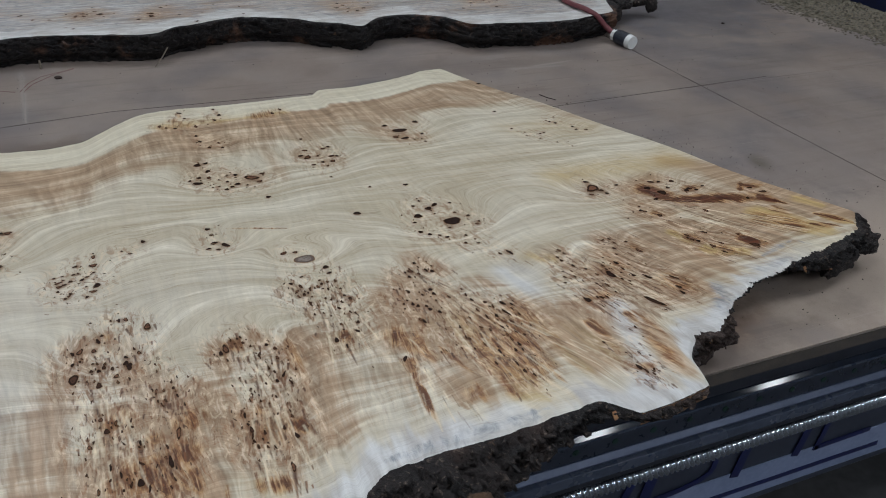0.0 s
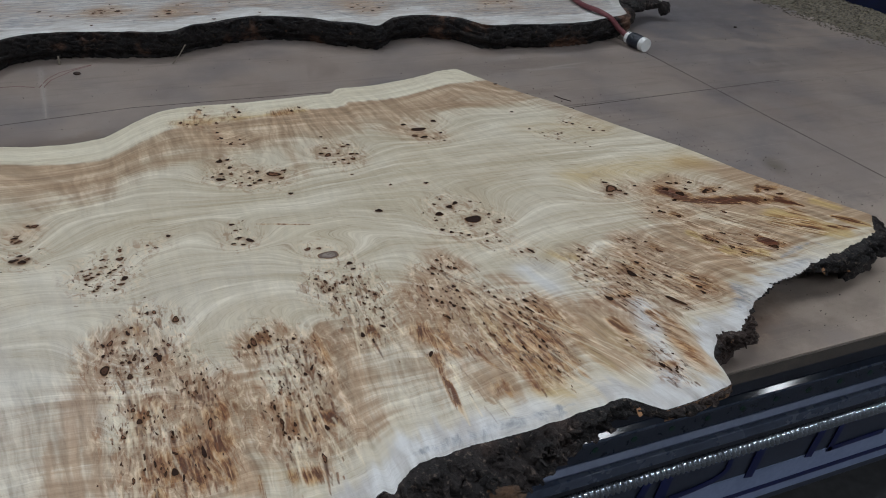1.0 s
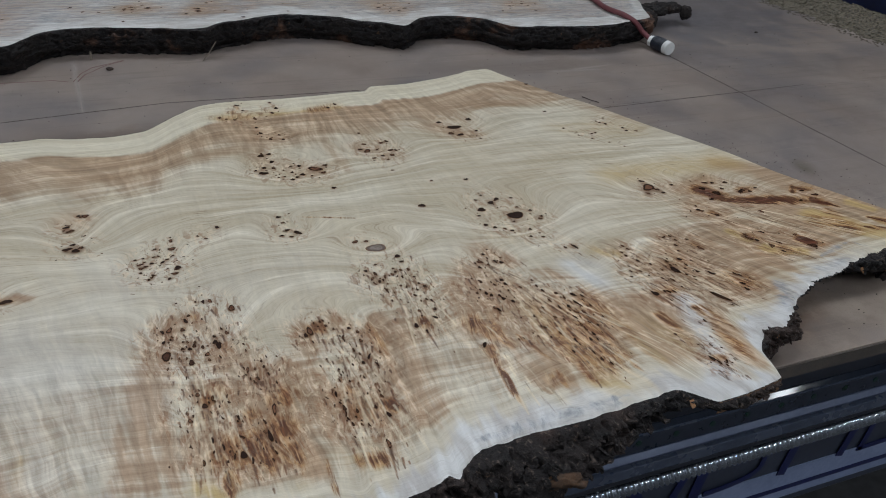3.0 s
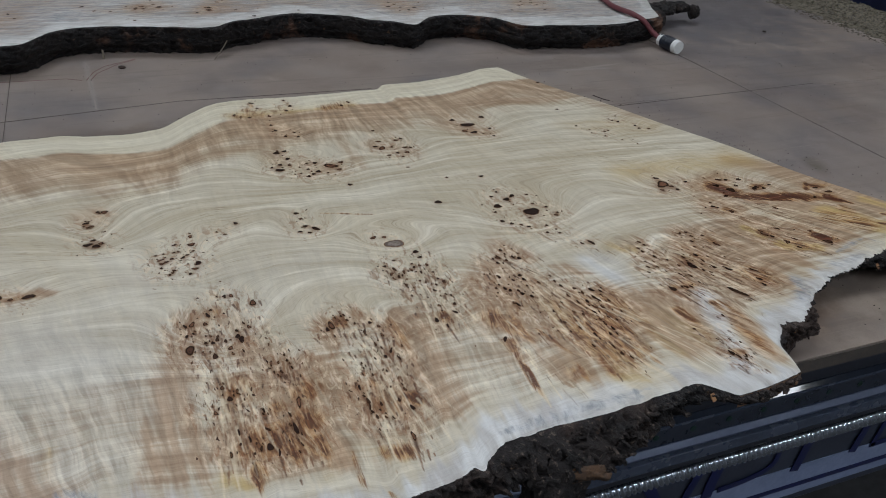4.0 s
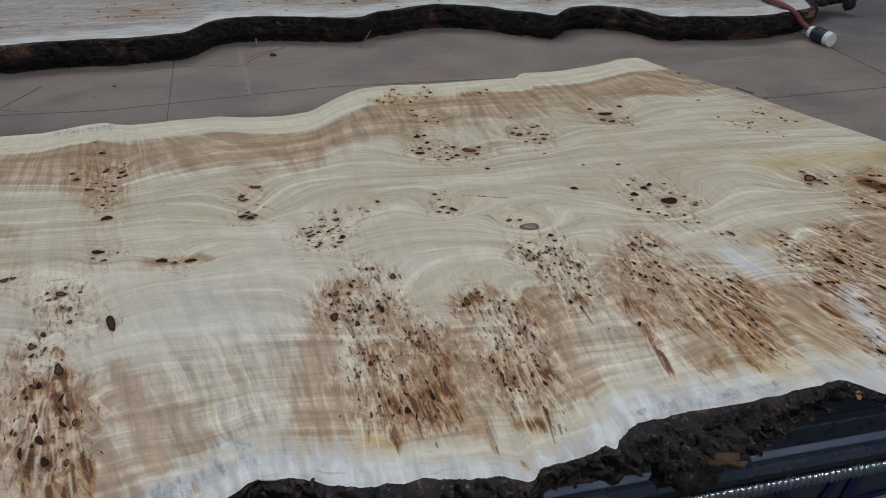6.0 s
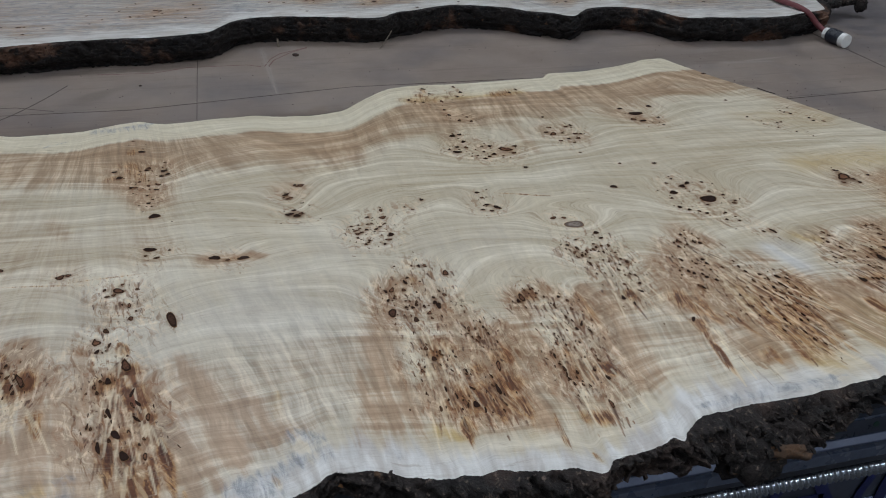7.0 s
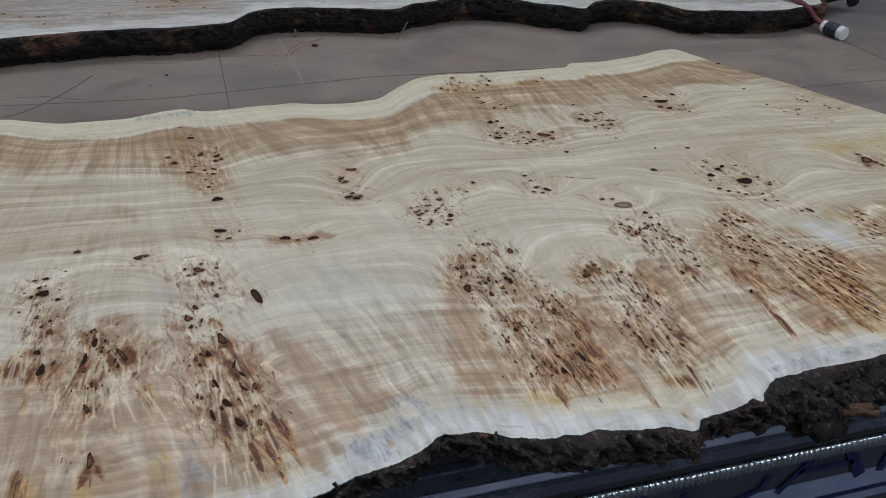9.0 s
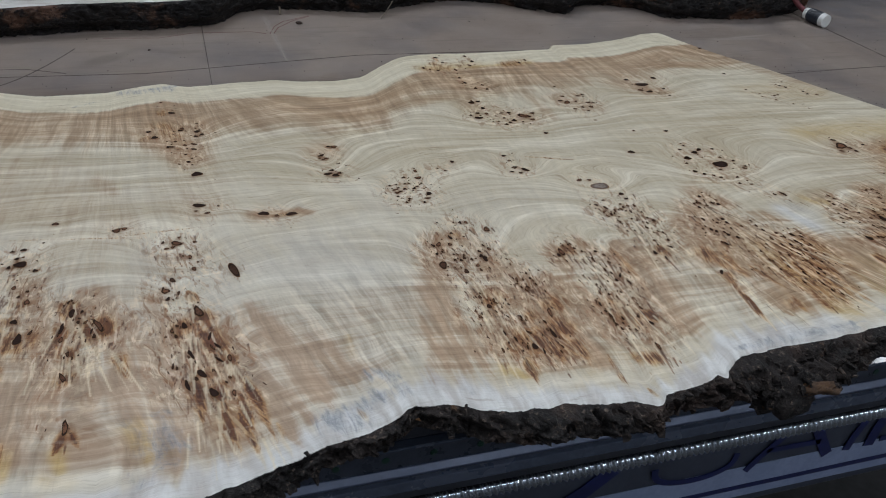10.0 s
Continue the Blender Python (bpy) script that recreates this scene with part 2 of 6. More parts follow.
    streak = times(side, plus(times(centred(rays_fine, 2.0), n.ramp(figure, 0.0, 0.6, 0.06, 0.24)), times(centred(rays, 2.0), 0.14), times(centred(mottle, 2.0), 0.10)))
    n.feed(shine.inputs["Value"], plus(1.0, painted_shimmer, streak, times(centred(bands, 2.0), n.ramp(cream, 0.2, 0.8, -0.10, -0.04))))
    n.bump(plus(times(fine_rings, 0.6), times(fibre, 0.5), times(curls, curl, 0.8)), 0.16, 0.001)
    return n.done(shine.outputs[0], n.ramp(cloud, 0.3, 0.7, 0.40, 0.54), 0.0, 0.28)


def bark_material(name, dark, mid, light, patch, relief=0.008):
    n = Nodes(name)
    p = n.world_place()
    big = n.noise(p, 14, 4, 0.6)
    fine = n.noise(p, 120, 4, 0.65)
    strand = n.noise(n.place(p, (60, 60, 260)), 1.0, 3, 0.6, 0.8)
    c = n.mix(n.ramp(big, 0.35, 0.7), srgb(*dark), srgb(*mid))
    c = n.mix(n.ramp(n.noise(p, 6, 4, 0.6), 0.53, 0.65, 0.0, 0.85), c, srgb(*patch))
    c = n.mix(n.ramp(fine, 0.55, 0.75), c, srgb(*light))
    c = n.mix(n.ramp(n.noise(p, 45, 3, 0.6), 0.66, 0.74, 0.0, 0.6), c, srgb(108, 82, 62))
    c = n.mix(n.ramp(fine, 0.45, 0.3), c, srgb(20, 16, 16))
    n.bump(n.math("ADD", n.math("ADD", fine, n.math("MULTIPLY", strand, 0.5)), n.math("MULTIPLY", big, 0.6)), 1.0, relief)
    return n.done(c, n.ramp(big, 0.35, 0.65, 0.6, 0.9), 0.0, 0.3)


def knot_material(name, hearts, island=False, ring=(38, 24, 18)):
    """Dark end-grain eyes with a thin tan ring; hearts: the two ends of their colour."""
    n = Nodes(name)
    rim = n.attribute("rim").outputs["Fac"]
    if island:
        luck = n.node("ShaderNodeNewGeometry").outputs["Random Per Island"]
    else:
        luck = n.node("ShaderNodeObjectInfo").outputs["Random"]
    grain = n.noise(n.world_place(), 260, 3, 0.6)
    heart = n.mix(n.ramp(luck, 0.45, 0.98), srgb(*hearts[0]), srgb(*hearts[1]))
    c = n.mix(n.ramp(grain, 0.45, 0.7, 0.0, 0.7), heart, srgb(*[int(0.8 * q) for q in ring]))
    c = n.mix(n.ramp(rim, 0.55, 0.70), c, srgb(*ring))
    c = n.mix(n.ramp(rim, 0.84, 1.0), c, srgb(124, 90, 62))
    n.bump(grain, 0.4, 0.001)
    return n.done(c, 0.7, 0.0, 0.12)


def simple(name, a, b, rough, metal=0.0, scale=30.0, bump=0.0, spec=0.5, detail=4.0):
    n = Nodes(name)
    p = n.world_place()
    f = n.noise(p, scale, detail, 0.6)
    g = n.noise(p, scale * 9, 3, 0.6)
    c = n.mix(n.ramp(n.math("ADD", n.math("MULTIPLY", f, 0.65), n.math("MULTIPLY", g, 0.35)), 0.36, 0.64), a, b)
    if bump:
        n.bump(g, bump, 0.001)
    return n.done(c, n.ramp(f, 0.3, 0.7, rough * 0.85, rough * 1.15), metal, spec)


SPOTS = [  # x, y, half sizes, turn, strength, colour: stains, scuffs, bark dust and painted light falloff
    (1.500, 1.400, 0.070, 0.036, 70, 0.9, (84, 74, 62)), (1.37, 2.26, 0.11, 0.009, 6, 0.5, (168, 160, 152)),
    # last three of this row paint uneven light: brighter near right, dimmer far right
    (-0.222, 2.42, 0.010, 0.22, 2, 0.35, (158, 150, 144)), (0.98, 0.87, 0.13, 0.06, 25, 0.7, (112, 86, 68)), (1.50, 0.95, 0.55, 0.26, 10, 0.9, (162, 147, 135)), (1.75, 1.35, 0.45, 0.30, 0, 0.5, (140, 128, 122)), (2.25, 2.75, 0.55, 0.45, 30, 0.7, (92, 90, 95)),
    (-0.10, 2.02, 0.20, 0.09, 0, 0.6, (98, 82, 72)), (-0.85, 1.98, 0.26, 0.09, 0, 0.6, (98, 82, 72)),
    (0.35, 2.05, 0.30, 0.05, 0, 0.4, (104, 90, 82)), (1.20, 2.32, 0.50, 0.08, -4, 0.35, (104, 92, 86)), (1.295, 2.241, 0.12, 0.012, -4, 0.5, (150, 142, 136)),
    (2.2, 2.1, 0.30, 0.10, 20, 0.4, (92, 88, 90)), (-0.7, 2.30, 0.10, 0.03, 40, 0.4, (96, 88, 82)),
]


def board_material():
    n = Nodes("dusty_fibreboard")
    p = n.world_place()
    cloud = n.noise(p, 1.6, 4, 0.55)
    tint = n.noise(p, 2.4, 3, 0.6)
    blot = n.noise(p, 9, 5, 0.65)
    fleck = n.noise(p, 420, 2, 0.5)
    grit = n.noise(p, 130, 3, 0.7)
    swirl = n.noise(n.place(p, (3, 46, 1)), 1.0, 3, 0.6)
    c = n.mix(n.ramp(cloud, 0.3, 0.7), srgb(127, 113, 105), srgb(142, 129, 121))
    c = n.mix(n.math("MULTIPLY", n.ramp(blot, 0.45, 0.7), 0.50), c, srgb(142, 132, 126))
    c = n.mix(n.math("MULTIPLY", n.ramp(swirl, 0.54, 0.68), 0.30), c, srgb(104, 90, 82))
    c = n.mix(n.math("MULTIPLY", n.ramp(tint, 0.42, 0.68), 0.55), c, srgb(98, 95, 100))
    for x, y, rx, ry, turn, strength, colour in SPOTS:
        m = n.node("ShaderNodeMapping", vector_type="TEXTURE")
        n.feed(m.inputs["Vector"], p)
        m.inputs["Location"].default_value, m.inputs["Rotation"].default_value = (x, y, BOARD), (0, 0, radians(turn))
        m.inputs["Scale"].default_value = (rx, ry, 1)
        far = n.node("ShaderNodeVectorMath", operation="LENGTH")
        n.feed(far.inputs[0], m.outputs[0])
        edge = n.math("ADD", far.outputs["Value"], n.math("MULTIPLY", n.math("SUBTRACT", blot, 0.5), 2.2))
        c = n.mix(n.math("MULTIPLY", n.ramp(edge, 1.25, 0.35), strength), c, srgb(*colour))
    c = n.mix(n.math("MULTIPLY", n.ramp(fleck, 0.55, 0.72), 0.25), c, srgb(92, 80, 72))
    c = n.mix(n.math("MULTIPLY", n.ramp(grit, 0.66, 0.74), 0.45), c, srgb(78, 68, 62))
    c = n.mix(n.math("MULTIPLY", n.ramp(grit, 0.36, 0.28), 0.30), c, srgb(160, 150, 142))
    scratch = n.noise(n.place(p, (2.2, 300, 1)), 1.0, 2, 0.5, 0.2)
    c = n.mix(n.math("MULTIPLY", n.ramp(scratch, 0.68, 0.74), 0.35), c, srgb(168, 156, 148))
    scuff = n.noise(n.place(p, (240, 3.0, 1)), 1.0, 2, 0.5, 0.3)
    c = n.mix(n.math("MULTIPLY", n.ramp(scuff, 0.70, 0.76), 0.30), c, srgb(98, 84, 77))
    n.bump(fleck, 0.15, 0.0006)
    return n.done(c, n.ramp(blot, 0.3, 0.7, 0.42, 0.6), 0.0, 0.4)


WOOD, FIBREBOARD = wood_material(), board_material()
BARK = bark_material("dark_weathered_bark", (29, 27, 28), (47, 41, 40), (110, 96, 88), (64, 51, 46))
BLACK_BARK = bark_material("black_bark", (24, 22, 24), (40, 36, 35), (74, 65, 60), (106, 78, 64), 0.004)
KNOT, PIN_KNOT = knot_material("dark_knot_wood", ((44, 28, 23), (118, 82, 62))), knot_material("brown_pin_knot_wood", ((66, 42, 30), (112, 78, 54)), True)
GREY_KNOT = knot_material("grey_knot_wood", ((132, 122, 114), (142, 130, 122)), False, (104, 90, 82))
BOARD_EDGE = simple("fibreboard_edge", srgb(66, 60, 56), srgb(84, 76, 70), 0.85, scale=60)
PAINT = simple("dark_blue_grey_gloss_paint", srgb(62, 70, 86), srgb(74, 82, 100), 0.26, scale=12, spec=0.6)
GLOSS = simple("dark_polished_steel", srgb(30, 35, 45), srgb(40, 46, 58), 0.06, 0.0, scale=6, spec=0.3)
BLACK = simple("black_painted_steel", srgb(34, 37, 45), srgb(46, 50, 60), 0.4, scale=20)
STEEL = simple("ground_rail_steel", srgb(96, 102, 116), srgb(128, 134, 148), 0.28, 1.0, scale=40)
RAIL_DARK = simple("oiled_dark_steel", srgb(46, 52, 64), srgb(60, 66, 80), 0.3, 0.3, scale=30)
SCREW_STEEL = simple("polished_screw_steel", srgb(196, 204, 216), srgb(212, 220, 230), 0.20, 1.0, scale=60)
CAP_GREEN = simple("dark_green_plastic", srgb(10, 40, 32), srgb(14, 54, 42), 0.3)
COVER_GREY = simple("dark_grey_enamel", srgb(50, 55, 68), srgb(60, 66, 80), 0.4, scale=8)
STRIP_BLUE = simple("satin_blue_grey_steel", srgb(66, 75, 98), srgb(78, 88, 112), 0.42, 0.3, scale=10)
PANEL_GREY = simple("blue_grey_enamel", srgb(124, 138, 170), srgb(140, 152, 184), 0.35, scale=10)
LOGO_BLUE = simple("dark_blue_lettering_film", srgb(18, 26, 70), srgb(24, 32, 84), 0.35)
SCORE = simple("pencil_dark_score", srgb(66, 58, 55), srgb(92, 82, 77), 0.9)
DUST = simple("pale_dust", srgb(140, 132, 126), srgb(156, 148, 142), 0.95, scale=90)
CHALK = simple("dull_red_chalk", srgb(112, 78, 76), srgb(124, 92, 88), 0.9)
CONCRETE = simple("dark_shop_concrete", srgb(52, 52, 54), srgb(70, 70, 72), 0.7, scale=3, bump=0.2)
WALL_PAINT = simple("grey_wall_paint", srgb(120, 122, 126), srgb(134, 136, 140), 0.8, scale=2)
NAVY = simple("navy_blue_paint", srgb(8, 18, 48), srgb(12, 24, 60), 0.35, scale=6)
RUBBER_RED = simple("dusty_red_rubber", srgb(96, 46, 52), srgb(118, 64, 68), 0.6, scale=50)
PLUG_BLACK = simple("black_nylon", srgb(28, 32, 42), srgb(38, 42, 54), 0.45, scale=60)
PLUG_WHITE = simple("off_white_nylon", srgb(206, 208, 208), srgb(222, 222, 220), 0.45, scale=60)
CHIP = simple("pale_wood_chips", srgb(66, 61, 53), srgb(126, 117, 102), 0.9, scale=110)
CHIP_DARK = simple("dark_bark_crumb", srgb(36, 28, 26), srgb(60, 46, 40), 0.9, scale=80)
SAWN_WOOD = simple("sawn_brown_side", srgb(112, 84, 62), srgb(140, 108, 82), 0.7, scale=40, bump=0.3)
STUB_WOOD = simple("rough_brown_branch", srgb(54, 41, 32), srgb(92, 68, 50), 0.9, scale=60, bump=0.6)
STUB_PALE = simple("grey_bare_splinter", srgb(104, 94, 84), srgb(132, 121, 108), 0.8, scale=90)
LIGHT_WOOD = simple("torn_orange_wood", srgb(112, 74, 48), srgb(160, 118, 82), 0.7, scale=120, bump=0.4)


def glow_material(name, colour, strength):
    n = Nodes(name)
    n.feed(n.bsdf.inputs["Emission Color"], colour)
    n.bsdf.inputs["Emission Strength"].default_value = strength
    return n.done(srgb(230, 232, 235), 0.4)


DIFFUSER = glow_material("lit_diffuser", (0.86, 0.93, 1.0, 1), 14.0)
FIXTURE = simple("white_enamel", srgb(220, 222, 224), srgb(232, 232, 232), 0.5)

# ---- the hall ----
HALL = (-6.0, 8.0, -4.5, 10.0, 4.6)
x0, x1, y0, y1, zc = HALL
tagged(part("floor", box((x0, y0, -0.2), (x1, y1, 0.0)), CONCRETE), "dark grey concrete workshop floor", "floor", kind="structure")
tagged(part("ceiling", box((x0, y0, zc), (x1, y1, zc + 0.15)), WALL_PAINT), "grey painted workshop ceiling", "ceiling", kind="structure")
tagged(part("wall_west", box((x0 - 0.2, y0, -0.2), (x0, y1, zc + 0.15)), WALL_PAINT), "plain grey painted workshop wall", "wall", kind="structure")
tagged(part("wall_east", box((x1, y0, -0.2), (x1 + 0.2, y1, zc + 0.15)), WALL_PAINT), "plain grey painted workshop wall", "wall", kind="structure")
tagged(part("wall_south", box((x0 - 0.2, y0 - 0.2, -0.2), (x1 + 0.2, y0, zc + 0.15)), WALL_PAINT), "plain grey painted workshop wall", "wall", kind="structure")
tagged(part("wall_north", box((x0 - 0.2, y1, -0.2), (x1 + 0.2, y1 + 0.2, zc + 0.15)), WALL_PAINT), "plain grey painted workshop wall", "wall", kind="structure")

lamp0 = thing("ceiling_light", "white linear workshop light under the ceiling", "light", "ceiling lights", at=(0, 0, LAMP_Z))
part("housing", box((-0.17, -0.65, 0.02), (0.17, 0.65, 0.30), 0.01), FIXTURE, lamp0)
part("diffuser", box((-0.15, -0.62, -0.01), (0.15, 0.62, 0.018), 0.004), DIFFUSER, lamp0, "lit white diffuser")
lamp0.location = (LAMPS[0][0], LAMPS[0][1], LAMP_Z)
for lx, ly in LAMPS[1:]:
    copy_thing(lamp0, pose(lx, ly, LAMP_Z))
for lx, ly in LAMPS:
    data = bpy.data.lights.new("tube", "AREA")
    data.shape, data.size, data.size_y, data.energy, data.color = "RECTANGLE", 0.30, 1.24, LAMP_POWER, (0.86, 0.93, 1.0)
    lamp = new("tube_light", data)
    lamp.location = (lx, ly, LAMP_Z - 0.02)

# ---- router table ----
FRONT = 0.748                       # near edge of the spoilboard
table = thing("spoilboard", "dusty grey-brown fibreboard bed of the router table with scored lines", "table", kind="structure")
JOINT_X, JOINT_Y = (-2.6, -0.433, 1.728, 2.95), (FRONT, 1.925, 3.6)
for i in range(3):
    for j in range(2):
        g = 0.0006
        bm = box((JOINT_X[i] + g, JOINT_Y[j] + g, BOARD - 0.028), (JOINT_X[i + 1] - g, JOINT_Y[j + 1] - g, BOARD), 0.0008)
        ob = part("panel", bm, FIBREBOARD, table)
part("board_edge", box((JOINT_X[0], FRONT - 0.003, BOARD - 0.028), (JOINT_X[-1], FRONT - 0.0002, BOARD - 0.002)), BOARD_EDGE, table, "dark fuzzy sawn edge")


def strip(points, width, z, thick=0.0006):
    """A thin flat line through points, lying at height z."""
    bm = bmesh.new()
    p = np.array(points, float)
    d = np.gradient(p, axis=0)
    d /= np.linalg.norm(d, axis=1)[:, None]
    nrm = np.stack([-d[:, 1], d[:, 0]], 1) * width / 2
    rows = []
    for q, m in zip(p, nrm):
        rows.append([bm.verts.new((*(q + m), z)), bm.verts.new((*(q - m), z)), bm.verts.new((*(q - m), z + thick)), bm.verts.new((*(q + m), z + thick))])
    for a, b in zip(rows[:-1], rows[1:]):
        for k in range(4):
            bm.faces.new((a[k], a[(k + 1) % 4], b[(k + 1) % 4], b[k]))
    bm.faces.new(rows[0][::-1])
    bm.faces.new(rows[-1])
    bmesh.ops.recalc_face_normals(bm, faces=bm.faces)
    return bm


part("score_mark", strip([(1.02, 1.900), (1.4, 1.916), (2.0, 1.938)], 0.0025, BOARD), SCORE, table)
part("score_mark", strip([(-1.1, 2.19), (-0.6, 2.163), (0.0, 2.236), (0.55, 2.215)], 0.0022, BOARD), SCORE, table)
part("score_mark", strip([(1.728, 0.76), (1.728, 1.9), (1.732, 3.4)], 0.0018, BOARD), SCORE, table)
part("score_mark", strip([(-0.433, 1.7), (-0.433, 2.2), (-0.431, 3.0)], 0.0016, BOARD), SCORE, table)
part("chalk_mark", strip([(-0.215, 2.218), (-0.22, 2.40), (-0.228, 2.62)], 0.004, BOARD), DUST, table, "pale dusty scuff")
part("score_mark", strip([(-0.98, 2.24), (-0.9, 2.235), (-0.80, 2.19)], 0.0016, BOARD), SCORE, table)
for line in ([(-0.232, 2.465), (-0.21, 2.535), (-0.177, 2.584), (-0.085, 2.637)], [(-0.221, 2.463), (-0.2, 2.522), (-0.138, 2.596), (-0.086, 2.631)],
             [(-0.719, 2.474), (-0.562, 2.459), (-0.46, 2.496), (-0.286, 2.49), (-0.244, 2.467)]):
    part("chalk_mark", strip(line, 0.0028, BOARD, 0.0004), CHALK, table, "faint red chalk scuff")
arc = np.linspace(0, 1, 14)
part("score_mark", strip(np.stack([-0.99 + 0.20 * arc, 2.10 + 0.29 * arc ** 1.6], 1), 0.003, BOARD), SCORE, table)

beam = thing("gantry_beam", "dark blue-grey painted steel side beam with guide rail and ball screw", "machine part")
BX0, BX1, BY = -2.6, 2.95, 0.79      # ends and front face of the beam under the bed


def long_bar(name, y_, low, high, material, label="", bevel=0.0015, deep=0.05, parent=None):
    """A bar along the beam whose front stands at y_."""
    return part(name, box((BX0, y_, low), (BX1, y_ + deep, high), bevel), material, parent or beam, label)




def profile_bar(name, profile, material, label=""):
    """A bar along the beam with the given (y, z) section."""
    bm = bmesh.new()
    a, b = ([bm.verts.new((q, y_, z_)) for y_, z_ in profile] for q in (BX0, BX1))
    for k in range(len(profile)):
        bm.faces.new((a[k - 1], a[k], b[k], b[k - 1]))
    bm.faces.new(a[::-1])
    bm.faces.new(b)
    bmesh.ops.recalc_face_normals(bm, faces=bm.faces)
    edges = [e for e in bm.edges if abs((e.verts[0].co - e.verts[1].co).x) > 1]
    bmesh.ops.bevel(bm, geom=edges, offset=0.0008, segments=2, affect="EDGES", profile=0.5)
    return part(name, bm, material, beam, label)


long_bar("sub_frame", 0.809, 0.6738, 0.7715, BLACK, "black steel frame under the bed", deep=0.5)
long_bar("body", 0.832, 0.508, 0.673, BLACK, "black steel web", deep=0.42)
profile_bar("rail_seat", [(0.800, 0.6654), (0.808, 0.6734), (0.8315, 0.6734), (0.8315, 0.6654)], GLOSS, "dark polished chamfer above the rail")
profile_bar("scraper_lip", [(0.7985, 0.6604), (0.7985, 0.6650), (0.8315, 0.6650), (0.8315, 0.6604)], PAINT, "slim grey lip")
guide_rail = profile_bar("guide_rail", [(0.800, 0.6222), (0.800, 0.6600), (0.8315, 0.6600), (0.8315, 0.6222)], RAIL_DARK, "oiled dark steel guide rail")
profile_bar("pale_strip", [(0.790, 0.6085), (0.790, 0.6125), (0.799, 0.6218), (0.8315, 0.6218), (0.8315, 0.6085)], STRIP_BLUE, "satin blue-grey chamfer")
long_bar("groove", BY + 0.008, 0.5983, 0.6082, BLACK, "black groove", 0.0005, 0.03)
long_bar("lower_strip", BY - 0.001, 0.5735, 0.5980, PAINT, "dark blue-grey strip", 0.002, 0.04)
cap = bmesh.new()
bmesh.ops.create_cone(cap, cap_ends=True, segments=16, radius1=0.0065, radius2=0.006, depth=0.0012, matrix=pose(0, 0, 0, 90, 0, 0))
cap_mesh = bpy.data.meshes.new("bolt_cap")
cap.to_mesh(cap_mesh)
cap.free()
cap_mesh.materials.append(CAP_GREEN)
for k in range(69):
    c = part("bolt_cap", cap_mesh, None, guide_rail)
    c.location = (BX0 + 0.02 + 0.08 * k, 0.7996, 0.644)

cover = thing("base_cover", "dark grey enamel machine base with pale stripe and blue lettering shapes", "machine part")
PY = 0.866                          # the cover's front face
cover_panel = part("panel", box((BX0, PY, 0.250), (BX1, PY + 0.02, 0.452), 0.002), COVER_GREY, cover)
part("pale_stripe", box((BX0, PY - 0.003, 0.272), (BX1, PY - 0.0005, 0.363), 0.0005), PANEL_GREY, cover_panel, "pale blue-grey enamel stripe")
part("pinstripe", box((BX0, PY - 0.005, 0.298), (1.53, PY - 0.0035, 0.310)), LOGO_BLUE, cover_panel, "dark blue pinstripe")


def bar(points, width):
    """A flat lettering stroke along points (x, z) on the cover."""
    bm = strip(points, width, 0.0, 0.0015)
    bmesh.ops.transform(bm, matrix=pose(0, PY - 0.0035, 0, 90, 0, 0), verts=bm.verts)
    return part("logo_stroke", bm, LOGO_BLUE, cover_panel)


bow = np.linspace(0, math.pi, 16)
bar(np.stack([0.405 - 0.095 * np.cos(bow), 0.412 - 0.054 * np.sin(bow) ** 0.7], 1), 0.014)
bar([(0.10, 0.352), (0.16, 0.392), (0.215, 0.440)], 0.036)
bar([(0.535, 0.352), (0.560, 0.385), (0.610, 0.440)], 0.017)
bar([(0.575, 0.402), (0.640, 0.400), (0.710, 0.398)], 0.014)
bar([(0.690, 0.440), (0.715, 0.395), (0.742, 0.352)], 0.026)
bar([(0.792, 0.352), (0.800, 0.390), (0.818, 0.440)], 0.020)
bar([(0.852, 0.352), (0.856, 0.390), (0.866, 0.440)], 0.028)
quarter = np.linspace(0, math.pi / 2, 10)
bar(np.stack([0.880 + 0.145 * np.sin(quarter), 0.425 - 0.060 * np.cos(quarter) ** 0.6], 1), 0.014)
bar([(1.090, 0.352), (1.098, 0.390), (1.108, 0.440)], 0.024)
bar([(1.258, 0.356), (1.266, 0.390), (1.278, 0.440)], 0.022)
bar([(1.318, 0.354), (1.326, 0.390), (1.336, 0.440)], 0.016)
bar([(1.314, 0.360), (1.400, 0.362), (1.484, 0.364)], 0.013)


def screw_mesh(length, radius, pitch, depth):
    """A ball screw along x: a round thread groove swept on a rod."""
    turns = length / pitch
    nu, nv = int(turns * 14), 28
    s = np.linspace(0, length, nu)[:, None] * np.ones((1, nv))
    a = np.ones((nu, 1)) * (np.arange(nv) / nv * 2 * math.pi)[None]
    phase = (s / pitch - a / (2 * math.pi)) % 1.0
    r = radius - depth * (1 - np.abs(np.cos(math.pi * phase)) ** 2.2)
    return grid_mesh("ball_screw", s, r * np.cos(a), r * np.sin(a), closed=True)


sc = part("ball_screw", screw_mesh(3.6, 0.0182, 0.0125, 0.0044), SCREW_STEEL, beam, "polished steel ball screw")
sc.location = (-1.0, 0.8455, 0.4790)

# ---- the burl slab ----
KNOTS, SMEARS = [], []


def knots(cluster, rows):
    """Dark eyes of one burl: x, y and size in millimetres."""
    KNOTS.extend((x / 1000, y / 1000, s / 1000, cluster) for x, y, s in rows)


